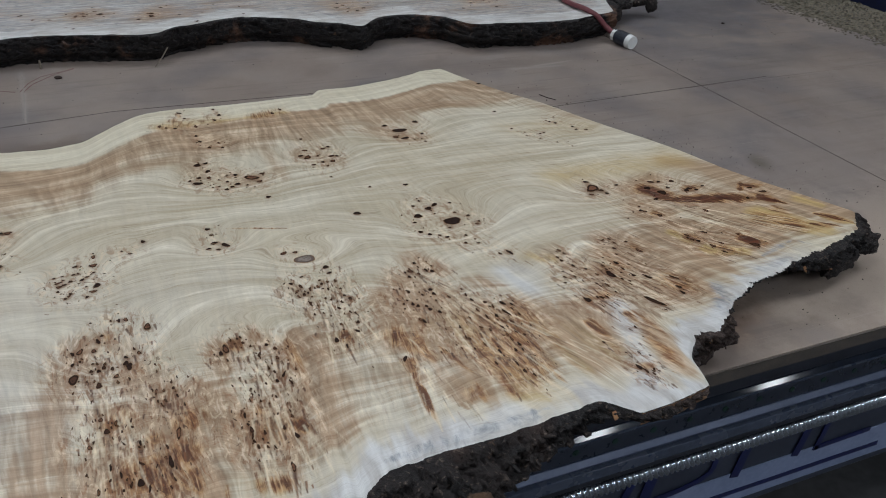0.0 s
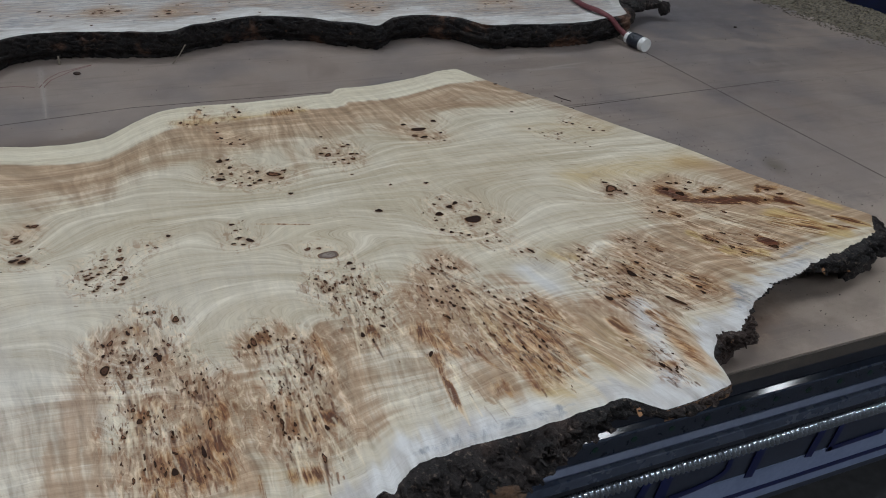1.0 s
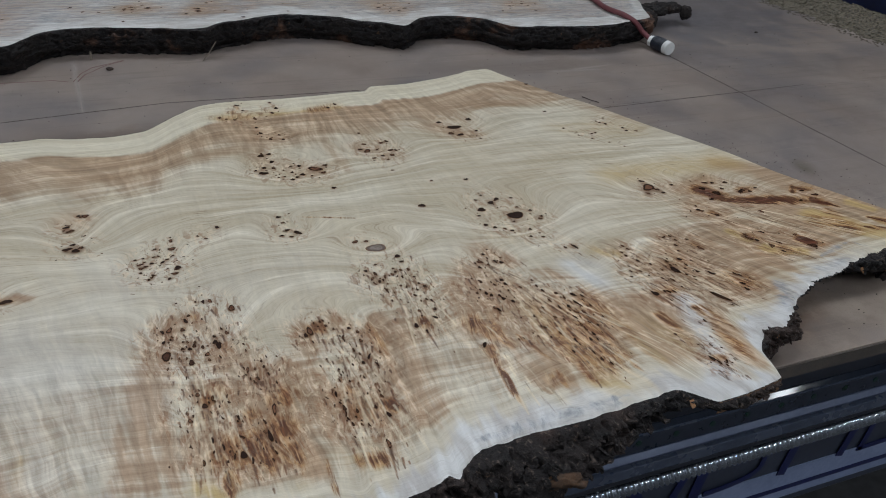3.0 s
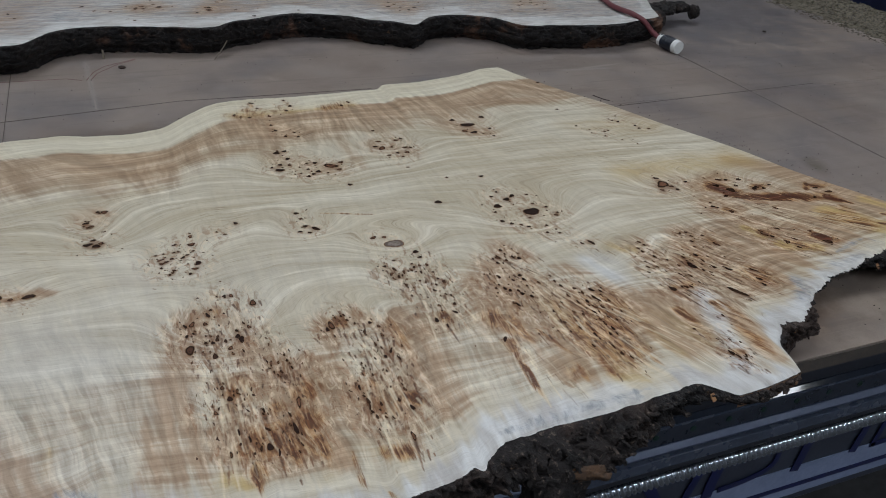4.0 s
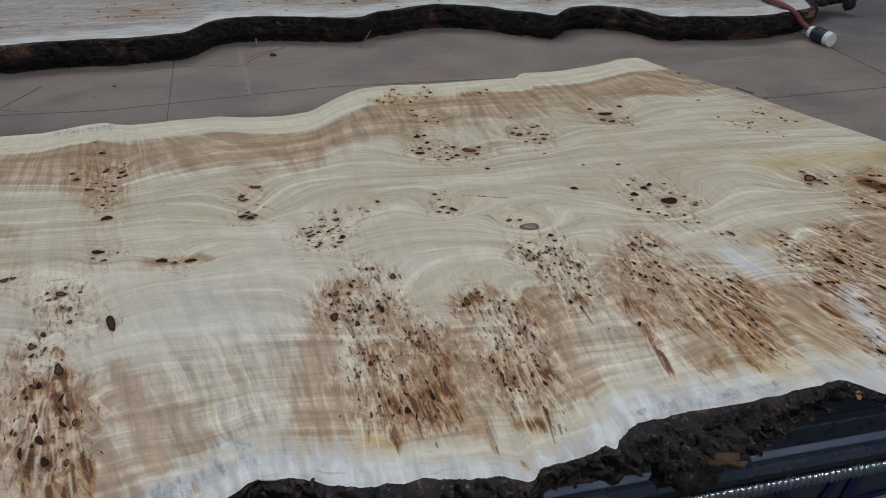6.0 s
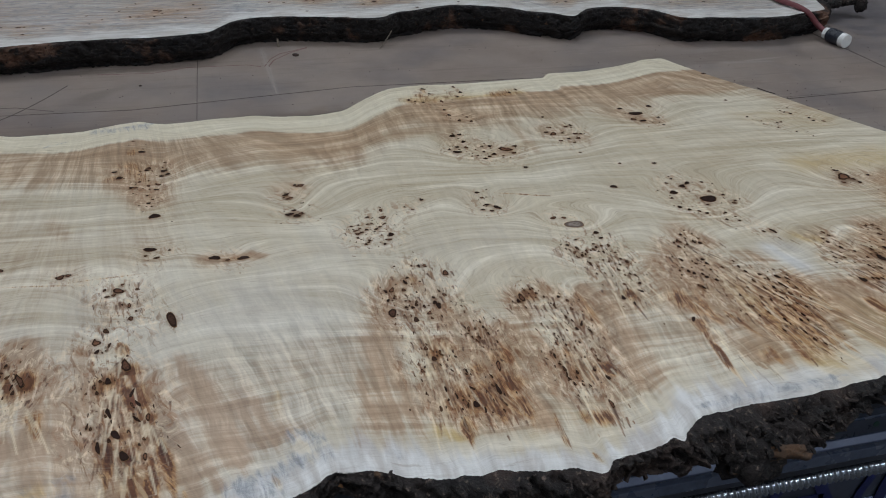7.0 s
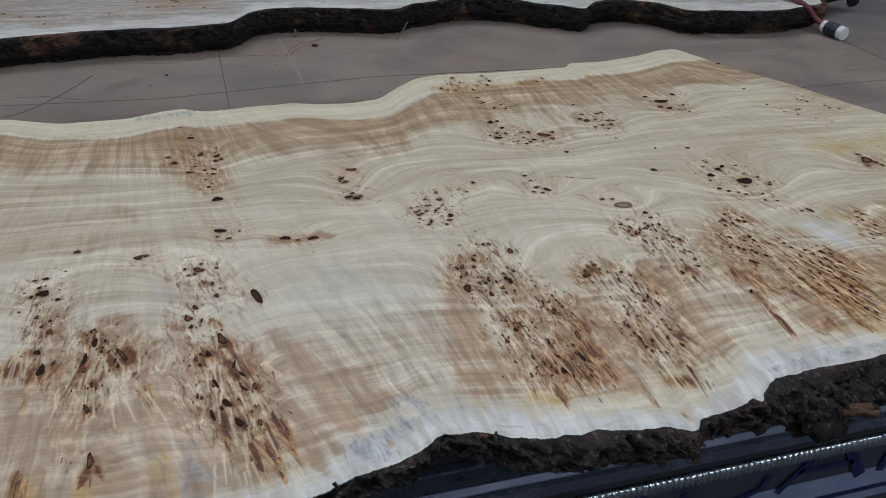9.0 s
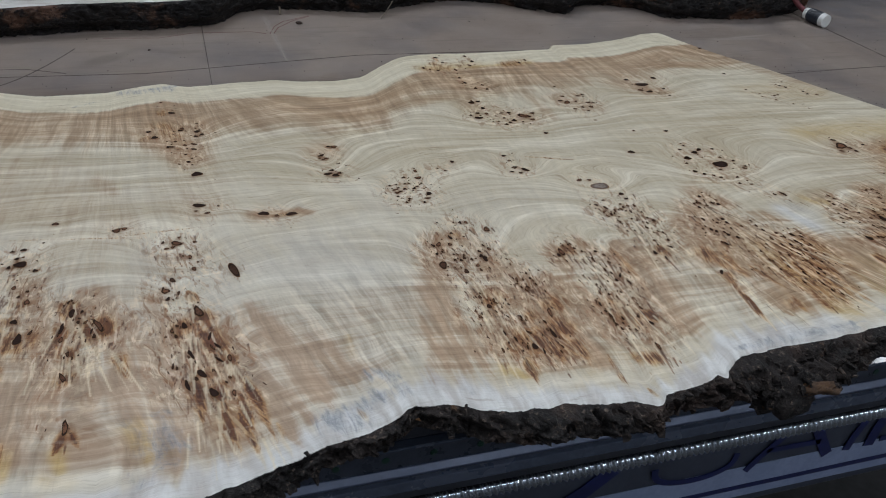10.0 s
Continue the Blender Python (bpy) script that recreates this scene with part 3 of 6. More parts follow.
def smear(kind, ax, ay, bx, by, wa, wb, strength):
    """A soft streak of one tone between two places, widths in millimetres."""
    if kind == "burn":
        strength *= 1.4
        wide = 1.35 if ax > 250 else 1.1 if ay < 1100 else 0.7
        wa, wb = wide * wa + 1, wide * wb + 1
        strength *= (1.0 if ay < 1250 else 0.95) * (1.3 if ax > 900 else 1.0)
    if kind == "yellow" and ax > 600:
        strength *= 1.5
    if kind == "tan":
        wa, wb = 1.3 * wa + 4, 1.3 * wb + 4
    SMEARS.append((kind, ax / 1000, ay / 1000, bx / 1000, by / 1000, wa / 1000, wb / 1000, strength))


knots("far_edge", [
    (91, 1866, 12), (144, 1938, 12), (226, 1939, 11), (233, 1897, 12), (162, 1784, 11), (165, 1749, 10), (180, 1710, 10), (204, 1729, 8),
    (207, 1701, 9), (123, 1844, 10), (170, 1841, 11), (358, 1871, 12), (381, 1890, 10), (104, 1852, 8), (152, 1900, 9), (218, 1868, 9),
])
smear("burn", 84, 1860, 250, 1872, 22, 24, 0.50)
smear("burn", 140, 1935, 150, 1890, 9, 16, 0.55)
smear("burn", 226, 1935, 236, 1880, 9, 16, 0.55)
smear("yellow", 84, 1870, 380, 1880, 26, 24, 0.90)
smear("tan", 80, 1850, 260, 1820, 40, 40, 0.80)
knots("ridge", [
    (619, 1673, 32), (674, 1713, 15), (663, 1639, 9), (616, 1626, 15), (597, 1639, 14), (654, 1594, 7), (594, 1711, 15),
])
knots("oval", [
    (373, 1591, 19), (417, 1626, 12), (376, 1629, 11), (431, 1633, 11), (420, 1556, 16), (396, 1592, 9), (398, 1557, 9), (424, 1582, 11),
    (436, 1579, 8), (360, 1603, 11), (376, 1550, 9), (403, 1535, 9), (384, 1694, 7),
])
knots("pair", [
    (128, 1535, 21), (156, 1587, 12), (153, 1555, 10), (134, 1561, 11), (115, 1552, 8), (140, 1624, 15), (158, 1628, 10), (186, 1525, 8),
    (207, 1552, 12), (236, 1529, 25), (262, 1542, 9), (249, 1507, 11), (204, 1509, 11), (191, 1499, 10), (179, 1490, 9), (167, 1509, 5),
    (154, 1508, 5), (189, 1553, 6), (171, 1539, 5), (222, 1498, 6),
])
knots("single", [
    (250, 1431, 12), (456, 1410, 7), (530, 1396, 11), (394, 1480, 6), (396, 1308, 15), (0, 1330, 12), (-25, 1294, 7), (-38, 1307, 6),
])
knots("eye", [
    (529, 1318, 8), (535, 1282, 17), (552, 1293, 13), (504, 1259, 16), (510, 1301, 8), (486, 1199, 11), (499, 1185, 9), (515, 1176, 7),
    (489, 1237, 7),
])
knots("eye", [
    (560, 1219, 36), (601, 1193, 10), (585, 1291, 7), (562, 1160, 7), (526, 1165, 9), (550, 1134, 7), (572, 1126, 6), (578, 1250, 7),
    (598, 1230, 7), (609, 1202, 7), (545, 1197, 7),
])
knots("quartet", [
    (120, 1284, 11), (136, 1270, 15), (106, 1266, 8), (122, 1258, 7), (115, 1338, 9), (118, 1314, 7),
])
knots("grey", [
    (257, 1176, 24), (227, 1207, 11), (247, 1204, 8), (284, 1138, 11), (285, 1118, 8),
])
knots("left_oval", [
    (-85, 1303, 10), (-87, 1274, 12), (-115, 1280, 8), (-87, 1251, 7), (-98, 1240, 7), (-106, 1233, 8), (-111, 1255, 7), (-124, 1234, 8),
    (-134, 1226, 7), (-142, 1222, 9), (-144, 1234, 8), (-136, 1254, 6), (-144, 1208, 6), (-149, 1252, 6), (-84, 1208, 12), (-91, 1191, 9),
    (-101, 1177, 8), (-125, 1195, 7), (-128, 1188, 6), (-133, 1183, 6), (-135, 1241, 5), (-119, 1254, 6),
])
knots("spray", [
    (237, 1121, 7), (215, 1106, 8), (228, 1093, 11), (219, 1080, 9), (228, 1068, 9), (241, 1080, 8), (255, 1083, 8), (263, 1089, 7),
    (274, 1092, 7), (218, 1064, 8), (238, 1057, 5), (263, 1101, 5), (287, 1090, 7), (269, 1070, 6), (289, 1065, 6), (289, 1043, 7),
    (296, 1032, 8), (258, 1046, 5), (230, 1041, 5), (265, 1038, 4),
])
knots("spray", [
    (231, 1039, 9), (235, 1070, 7), (229, 1007, 6), (243, 1006, 4), (240, 1028, 4), (270, 1011, 7), (295, 1031, 9), (291, 989, 6),
    (287, 964, 7), (261, 967, 7), (242, 930, 11), (253, 911, 8), (279, 942, 8), (274, 993, 5), (284, 995, 5), (280, 1025, 5),
])
knots("trio", [
    (-49, 1092, 10), (-59, 1093, 8), (-20, 1062, 13), (-71, 1096, 5),
])
knots("crown", [
    (-92, 1048, 11), (-86, 1061, 6), (-118, 1030, 14), (-99, 1026, 10), (-128, 1028, 9), (-129, 1002, 9), (-129, 967, 19), (-38, 1000, 10),
    (-44, 1012, 7), (-57, 995, 9), (-54, 972, 15), (-58, 981, 9), (-88, 981, 9), (-95, 975, 9), (-105, 978, 6), (-102, 995, 5),
    (-96, 993, 6), (-86, 989, 6), (-77, 974, 8), (-73, 955, 10), (-72, 941, 7), (-97, 942, 11), (-102, 954, 6), (-116, 1012, 6),
    (-19, 947, 5),
])
knots("crown_tail", [
    (-25, 902, 8), (-3, 916, 5), (-2, 902, 6), (1, 884, 6), (-15, 901, 5), (-25, 881, 5), (-21, 873, 5), (-15, 879, 6),
    (8, 862, 5), (0, 895, 4), (-29, 891, 4),
])
knots("lower", [
    (-99, 869, 8), (-93, 843, 9), (-96, 878, 5), (-81, 856, 7), (-79, 849, 5), (-87, 849, 4), (-115, 820, 8), (-110, 828, 5),
    (-117, 837, 4), (-101, 854, 4), (-93, 775, 8), (-82, 758, 9), (-56, 768, 7), (-55, 807, 8), (-51, 798, 5), (-57, 800, 5),
    (-61, 736, 13), (-52, 723, 8), (-72, 737, 7), (-76, 748, 4),
])
knots("lower_right", [
    (-7, 809, 14), (-24, 788, 7), (-23, 759, 12), (-28, 769, 6), (-18, 747, 4), (-22, 728, 6), (-28, 717, 6), (-95, 753, 6),
    (-109, 738, 7), (-66, 755, 4),
])
knots("arch", [
    (81, 965, 17), (73, 957, 9), (107, 987, 5), (102, 985, 6), (108, 972, 8), (96, 973, 4), (92, 984, 6), (117, 960, 6),
    (125, 935, 8), (140, 955, 9), (150, 942, 8), (148, 919, 8), (131, 900, 7), (137, 889, 6), (136, 867, 8), (148, 878, 9),
    (154, 858, 7), (88, 892, 3), (98, 863, 5), (127, 835, 5), (92, 839, 5), (105, 833, 5), (115, 825, 4), (138, 816, 4),
    (138, 800, 4), (138, 789, 6),
])
knots("arch_tail", [
    (121, 800, 4), (79, 812, 8), (76, 819, 5), (82, 781, 10), (81, 769, 7), (97, 770, 7), (81, 759, 6), (92, 759, 5),
    (79, 793, 5), (95, 743, 5), (84, 747, 6), (104, 739, 5), (123, 770, 6), (135, 750, 11), (117, 697, 11),
])
knots("fan_top", [
    (434, 1099, 9), (418, 1077, 11), (410, 1060, 9), (408, 1075, 7), (445, 1071, 8), (454, 1064, 9), (429, 1064, 7), (392, 1018, 10),
    (429, 1011, 10), (430, 998, 8), (411, 1001, 7), (386, 981, 9), (392, 973, 9), (407, 958, 10), (405, 968, 7), (382, 937, 8),
    (386, 930, 8), (372, 986, 5), (381, 1030, 5), (381, 994, 5), (419, 946, 8), (426, 978, 6), (381, 848, 5), (324, 852, 12),
])
knots("mid", [
    (612, 1076, 12), (593, 1078, 7),
])
knots("yellow", [
    (883, 1601, 7), (898, 1551, 5), (935, 1552, 7), (947, 1555, 7), (920, 1525, 6), (903, 1570, 5), (994, 1612, 8), (1004, 1600, 8),
    (1019, 1636, 6), (1033, 1566, 8), (1033, 1548, 9), (1056, 1540, 8), (972, 1463, 5), (949, 1494, 5), (990, 1623, 5), (892, 1716, 10),
    (942, 1919, 10),
])
knots("bright", [
    (897, 1254, 39), (910, 1240, 12), (914, 1224, 10), (880, 1230, 11), (955, 1251, 10), (900, 1285, 12),
])
knots("red", [
    (1028, 1189, 24), (1010, 1216, 15), (1051, 1235, 11), (1035, 1240, 12), (1081, 1229, 11), (1054, 1205, 10), (998, 1168, 12), (938, 1135, 10),
    (943, 1129, 9), (962, 1105, 12), (944, 1151, 7), (1094, 1186, 11), (1107, 1177, 11), (1085, 1181, 13), (1131, 1188, 9), (1240, 1123, 14),
    (1187, 1109, 10), (1225, 1147, 11),
])
knots("right_low", [
    (963, 1020, 10), (971, 995, 10), (961, 1006, 11), (1003, 1019, 9), (986, 970, 11), (993, 945, 8), (1062, 991, 11), (1066, 946, 21),
    (1065, 1092, 10), (1008, 974, 9), (837, 875, 9), (832, 858, 10), (847, 904, 10),
])
knots("right_mid", [
    (701, 1052, 7), (704, 1039, 7), (686, 1032, 6), (687, 1019, 7), (698, 997, 9), (714, 980, 8), (746, 949, 23), (777, 979, 11),
    (777, 958, 7), (749, 979, 7), (723, 957, 7), (707, 932, 7), (722, 922, 7), (802, 1024, 7), (800, 1059, 6), (812, 1058, 6),
    (814, 1042, 7), (837, 1038, 7), (842, 1002, 16), (805, 919, 10), (665, 969, 6), (656, 953, 5), (682, 965, 6), (665, 894, 17),
    (685, 895, 7), (691, 894, 7), (701, 891, 7),
])
knots("right_mid_b", [
    (770, 853, 22), (748, 966, 6), (757, 930, 7), (766, 920, 6), (783, 933, 8), (802, 926, 8), (794, 1005, 6),
])
knots("fan", [
    (450, 981, 6), (482, 960, 9), (479, 977, 7), (458, 915, 5), (526, 934, 11), (500, 946, 8), (539, 926, 8), (520, 909, 13),
    (501, 905, 8), (517, 883, 8), (538, 897, 7), (485, 907, 7), (475, 874, 7), (435, 864, 6), (431, 869, 6), (432, 838, 6),
    (465, 820, 8), (495, 853, 7), (496, 841, 7), (496, 874, 8), (464, 885, 6), (476, 784, 6), (447, 795, 6), (451, 843, 6),
    (501, 825, 8), (479, 765, 7), (479, 930, 7),
])
knots("fan_b", [
    (433, 897, 6), (520, 844, 6), (541, 863, 6), (507, 931, 7), (505, 887, 8), (489, 814, 8), (488, 752, 7), (414, 846, 4),
])
knots("branch", [
    (644, 713, 12), (656, 692, 6), (662, 701, 6), (649, 702, 7), (664, 743, 4), (627, 784, 5), (697, 801, 7),
])
knots("funnel", [
    (-536, 1666, 15), (-557, 1729, 8), (-517, 1579, 11), (-521, 1570, 9), (-487, 1560, 12), (-479, 1543, 12), (-491, 1536, 10), (-496, 1498, 12),
    (-498, 1475, 9), (-572, 1543, 17), (-584, 1573, 13), (-546, 1493, 9), (-539, 1492, 9), (-532, 1517, 7), (-514, 1453, 6), (-510, 1419, 9),
    (-504, 1405, 5), (-497, 1364, 21), (-514, 1496, 9), (-503, 1434, 6), (-486, 1602, 6),
])
knots("hook", [
    (-222, 1439, 13), (-233, 1442, 9), (-255, 1402, 9), (-246, 1389, 9), (-253, 1385, 7), (-259, 1391, 6), (-255, 1321, 15), (-241, 1313, 18),
    (-233, 1321, 11), (-245, 1335, 9),
])
knots("dots", [
    (-500, 1241, 18), (-487, 1211, 9), (-506, 1221, 7), (-467, 1233, 5), (-392, 1191, 16), (-345, 1181, 15), (-371, 1180, 9),
])
knots("row", [
    (-733, 1220, 13), (-636, 1179, 14), (-624, 1183, 10), (-542, 1119, 17), (-537, 1137, 6), (-513, 1118, 7), (-563, 1125, 8), (-558, 1105, 7),
    (-548, 1108, 8), (-522, 1073, 11), (-533, 1078, 5), (-518, 1037, 12), (-511, 1056, 5),
])
knots("slot", [(-458, 1021, 24)])
knots("cone_top", [
    (-551, 1011, 12), (-562, 984, 13), (-559, 962, 8), (-565, 992, 6), (-543, 975, 7),
])
knots("cone", [
    (-517, 921, 21), (-538, 891, 16), (-550, 869, 7), (-555, 882, 9), (-505, 859, 11), (-496, 836, 11), (-496, 805, 10), (-532, 825, 13),
    (-520, 781, 14), (-539, 761, 13), (-556, 804, 7), (-551, 799, 6), (-482, 806, 10), (-507, 740, 16), (-482, 734, 10), (-527, 772, 7),
    (-503, 834, 8), (-548, 893, 7), (-485, 766, 5), (-490, 757, 5),
])
knots("far_left", [
    (-790, 1143, 7), (-774, 1145, 9), (-774, 1102, 22), (-781, 1120, 8), (-790, 1096, 9), (-751, 1080, 8), (-776, 1038, 8), (-754, 996, 12),
    (-742, 920, 9), (-766, 950, 13), (-757, 907, 21), (-756, 1024, 6), (-767, 1012, 7),
])
knots("left_cone", [
    (-697, 983, 6), (-693, 987, 6), (-691, 955, 15), (-677, 956, 8), (-680, 940, 5), (-671, 929, 7), (-681, 931, 8), (-661, 923, 7),
    (-653, 917, 19), (-662, 906, 9), (-658, 893, 10), (-647, 907, 7), (-702, 919, 16), (-701, 894, 12), (-690, 861, 8), (-694, 854, 5),
    (-693, 812, 13), (-683, 716, 17),
])

smear("yellow", 560, 1500, 980, 1480, 150, 190, 0.30)
smear("yellow", 880, 1610, 1050, 1560, 70, 70, 0.32)
smear("tan", 930, 1900, 1090, 1600, 22, 26, 0.55)
smear("burn", -560, 1600, -507, 1490, 36, 14, 0.45)
smear("tan", -600, 1610, -510, 1440, 50, 26, 0.85)
smear("tan", -250, 1440, -235, 1420, 26, 22, 0.60)
smear("yellow", 60, 1450, 500, 1420, 150, 150, 0.16)
smear("yellow", 850, 1330, 1150, 1330, 60, 70, 0.45)
smear("white", 595, 1014, 592, 967, 35, 35, 0.6)
smear("blue", 906, 865, 868, 796, 12, 16, 0.9)
smear("blue", 994, 873, 1099, 887, 10, 10, 0.5)
smear("blue", 265, 669, 377, 666, 12, 12, 0.6)
smear("blue", 404, 670, 455, 668, 10, 10, 0.6)
smear("burn", 55, 619, 66, 595, 3, 3, 0.6)
smear("blue", -376, 640, -335, 644, 14, 14, 0.8)
smear("blue", -307, 681, -270, 688, 14, 14, 0.7)
smear("blue", -186, 674, -180, 667, 10, 10, 0.6)
smear("blue", 252, 665, 290, 668, 12, 12, 0.6)
smear("blue", -606, 703, -573, 668, 30, 30, 0.5)
smear("blue", -582, 1812, -520, 1826, 12, 12, 1.0)
smear("burn", -723, 1170, -566, 1142, 2, 2, 0.34)
smear("burn", -807, 1181, -723, 1170, 2, 2, 0.30)
smear("burn", -640, 1160, -470, 1165, 2, 2, 0.30)
smear("burn", 148, 1330, 286, 1284, 3, 1, 0.6)
smear("blue", -302, 731, -281, 720, 14, 14, 1.0)
smear("blue", -375, 649, -338, 654, 18, 18, 0.9)
smear("blue", -314, 695, -267, 700, 10, 10, 0.7)
smear("blue", -572, 713, -568, 638, 22, 24, 0.7)
smear("white", 569, 1023, 589, 957, 22, 22, 0.9)
smear("white", -328, 1062, -250, 982, 70, 70, 0.15)
smear("white", -182, 1176, 84, 1161, 60, 60, 0.2)

smear("tan", -122, 1040, -167, 872, 20, 18, 0.80)
smear("tan", -167, 872, -176, 721, 21, 16, 0.80)
smear("tan", -146, 907, -51, 849, 15, 12, 0.55)
smear("tan", -46, 953, 13, 772, 16, 17, 0.90)
smear("tan", 33, 887, 64, 755, 13, 13, 0.90)
smear("tan", 72, 974, 61, 827, 13, 9, 0.70)
smear("tan", 192, 950, 188, 824, 17, 15, 0.80)
smear("tan", 188, 824, 204, 720, 12, 11, 0.50)
smear("tan", 124, 982, 180, 925, 13, 10, 0.60)
smear("tan", -202, 843, -198, 737, 4, 4, 0.60)
smear("tan", -221, 742, -225, 685, 4, 3, 0.60)
smear("tan", -192, 748, -191, 673, 3, 2, 0.50)
smear("tan", -187, 792, -126, 773, 17, 17, 0.55)
smear("tan", -106, 756, -22, 727, 22, 19, 0.85)
smear("tan", 17, 771, 14, 683, 11, 8, 0.70)
smear("tan", 85, 807, 119, 751, 15, 14, 0.60)
smear("tan", 182, 857, 186, 737, 13, 11, 0.55)
smear("tan", -87, 1043, -34, 995, 20, 17, 0.45)
smear("burn", -81, 855, -78, 840, 21, 15, 0.55)
smear("burn", -100, 823, -105, 817, 8, 8, 0.60)
smear("burn", -37, 806, -39, 796, 11, 9, 0.50)
smear("burn", -50, 745, -42, 737, 25, 22, 0.62)
smear("burn", 12, 822, 12, 807, 18, 14, 0.60)
smear("burn", -4, 769, -9, 750, 17, 14, 0.75)
smear("burn", -6, 730, 2, 685, 11, 7, 0.55)
smear("burn", -94, 741, -97, 729, 10, 7, 0.70)
smear("burn", -84, 711, -88, 657, 8, 4, 0.75)
smear("burn", -34, 735, -35, 693, 11, 5, 0.45)
smear("burn", 83, 678, 116, 671, 13, 10, 0.62)
smear("burn", 94, 813, 94, 805, 13, 12, 0.50)
smear("burn", 102, 775, 110, 752, 14, 14, 0.42)
smear("burn", 139, 774, 157, 753, 7, 6, 0.70)
smear("burn", 92, 970, 84, 967, 11, 8, 1.00)
smear("burn", -81, 1051, -88, 1029, 13, 10, 0.45)
smear("burn", 172, 954, 177, 874, 10, 6, 0.40)
smear("burn", 34, 697, 29, 607, 3, 2, 0.50)
smear("burn", 79, 646, 77, 640, 4, 3, 0.35)
smear("burn", 257, 937, 251, 929, 8, 7, 0.70)
smear("yellow", -123, 698, -96, 679, 15, 10, 0.90)
smear("yellow", -34, 646, -6, 663, 13, 13, 0.40)
smear("yellow", 71, 683, 89, 667, 13, 13, 0.60)
smear("cream", -116, 925, -129, 801, 15, 11, 0.90)
smear("cream", -96, 989, -93, 971, 19, 19, 0.40)
smear("cream", 84, 893, 90, 852, 19, 19, 0.90)
smear("cream", 29, 736, 40, 727, 10, 8, 0.60)
smear("cream", 76, 726, 95, 729, 14, 11, 0.60)
smear("cream", -48, 911, -39, 870, 7, 6, 0.60)
smear("cream", 23, 834, 30, 789, 6, 6, 0.60)
smear("tan", 358, 1022, 368, 865, 16, 17, 0.95)
smear("tan", 405, 882, 418, 727, 11, 16, 1.00)
smear("tan", 495, 1024, 555, 978, 7, 7, 0.80)
smear("tan", 433, 1118, 476, 1057, 20, 13, 0.60)
smear("tan", 398, 1043, 460, 871, 29, 23, 0.70)
smear("tan", 566, 917, 672, 861, 19, 18, 0.80)
smear("tan", 574, 873, 581, 756, 21, 19, 0.80)
smear("tan", 644, 884, 636, 781, 12, 11, 0.85)
smear("tan", 805, 1013, 840, 889, 30, 27, 0.80)
smear("tan", 694, 1004, 747, 926, 22, 22, 0.50)
smear("tan", 371, 784, 367, 724, 6, 5, 0.90)
smear("tan", 464, 911, 507, 807, 24, 23, 0.60)
smear("tan", 339, 797, 385, 774, 17, 16, 0.40)
smear("tan", 343, 1025, 331, 896, 13, 12, 0.70)
smear("tan", 797, 1057, 859, 972, 18, 17, 0.60)
smear("tan", 461, 794, 466, 730, 17, 16, 0.60)
smear("burn", 460, 904, 534, 856, 18, 17, 0.28)
smear("burn", 453, 856, 504, 793, 17, 17, 0.36)
smear("burn", 402, 750, 453, 707, 16, 13, 0.62)
smear("burn", 497, 780, 534, 751, 14, 13, 0.50)
smear("burn", 428, 1008, 452, 966, 19, 16, 0.26)
smear("burn", 337, 912, 358, 841, 13, 10, 0.95)
smear("burn", 327, 843, 321, 794, 7, 4, 0.85)
smear("burn", 321, 794, 317, 691, 4, 2, 1.00)
smear("burn", 382, 863, 412, 761, 2, 2, 0.90)
smear("burn", 396, 738, 396, 718, 5, 3, 0.70)
smear("burn", 512, 762, 526, 705, 3, 2, 0.60)
smear("burn", 673, 905, 726, 894, 9, 5, 0.40)
smear("burn", 760, 971, 758, 943, 19, 16, 0.40)
smear("burn", 635, 836, 643, 791, 8, 3, 0.45)
smear("burn", 705, 838, 709, 805, 5, 3, 0.60)
smear("burn", 719, 844, 734, 747, 2, 2, 0.50)
smear("tan", 709, 821, 720, 728, 10, 13, 0.95)
smear("burn", 646, 715, 676, 709, 6, 4, 0.22)
smear("tan", 708, 815, 705, 689, 11, 13, 1.0)
smear("burn", 708, 815, 705, 689, 8, 10, 0.42)
smear("yellow", 552, 798, 569, 737, 17, 16, 0.60)
smear("yellow", 426, 725, 478, 702, 16, 16, 0.60)
smear("yellow", 641, 1056, 673, 1029, 20, 20, 0.40)
smear("yellow", 473, 743, 562, 781, 11, 11, 0.50)
smear("cream", 591, 1005, 607, 992, 23, 19, 0.80)
smear("cream", 343, 818, 345, 810, 9, 8, 0.80)
smear("cream", 469, 800, 500, 758, 5, 4, 0.50)
smear("cream", 395, 969, 404, 915, 4, 4, 0.70)
smear("cream", 423, 878, 425, 809, 5, 3, 0.70)
smear("cream", 610, 917, 601, 884, 3, 3, 0.60)
smear("cream", 658, 873, 668, 854, 6, 6, 0.60)
smear("white", 706, 863, 635, 670, 18, 23, 0.95)
smear("tan", -667, 990, -622, 900, 19, 14, 0.85)
smear("tan", -622, 900, -593, 764, 19, 21, 0.90)
smear("tan", -593, 764, -562, 642, 23, 22, 0.95)
smear("tan", -655, 804, -656, 742, 6, 5, 0.80)
smear("tan", -730, 948, -715, 733, 14, 14, 0.80)
smear("tan", -674, 834, -656, 686, 17, 14, 0.40)
smear("tan", -443, 907, -387, 761, 13, 12, 0.75)
smear("tan", -430, 849, -378, 701, 15, 13, 0.80)
smear("tan", -371, 806, -332, 741, 17, 14, 0.70)
smear("tan", -409, 721, -396, 663, 8, 5, 0.70)
smear("tan", -580, 962, -556, 856, 10, 9, 0.80)
smear("tan", -749, 1042, -725, 895, 15, 11, 0.60)
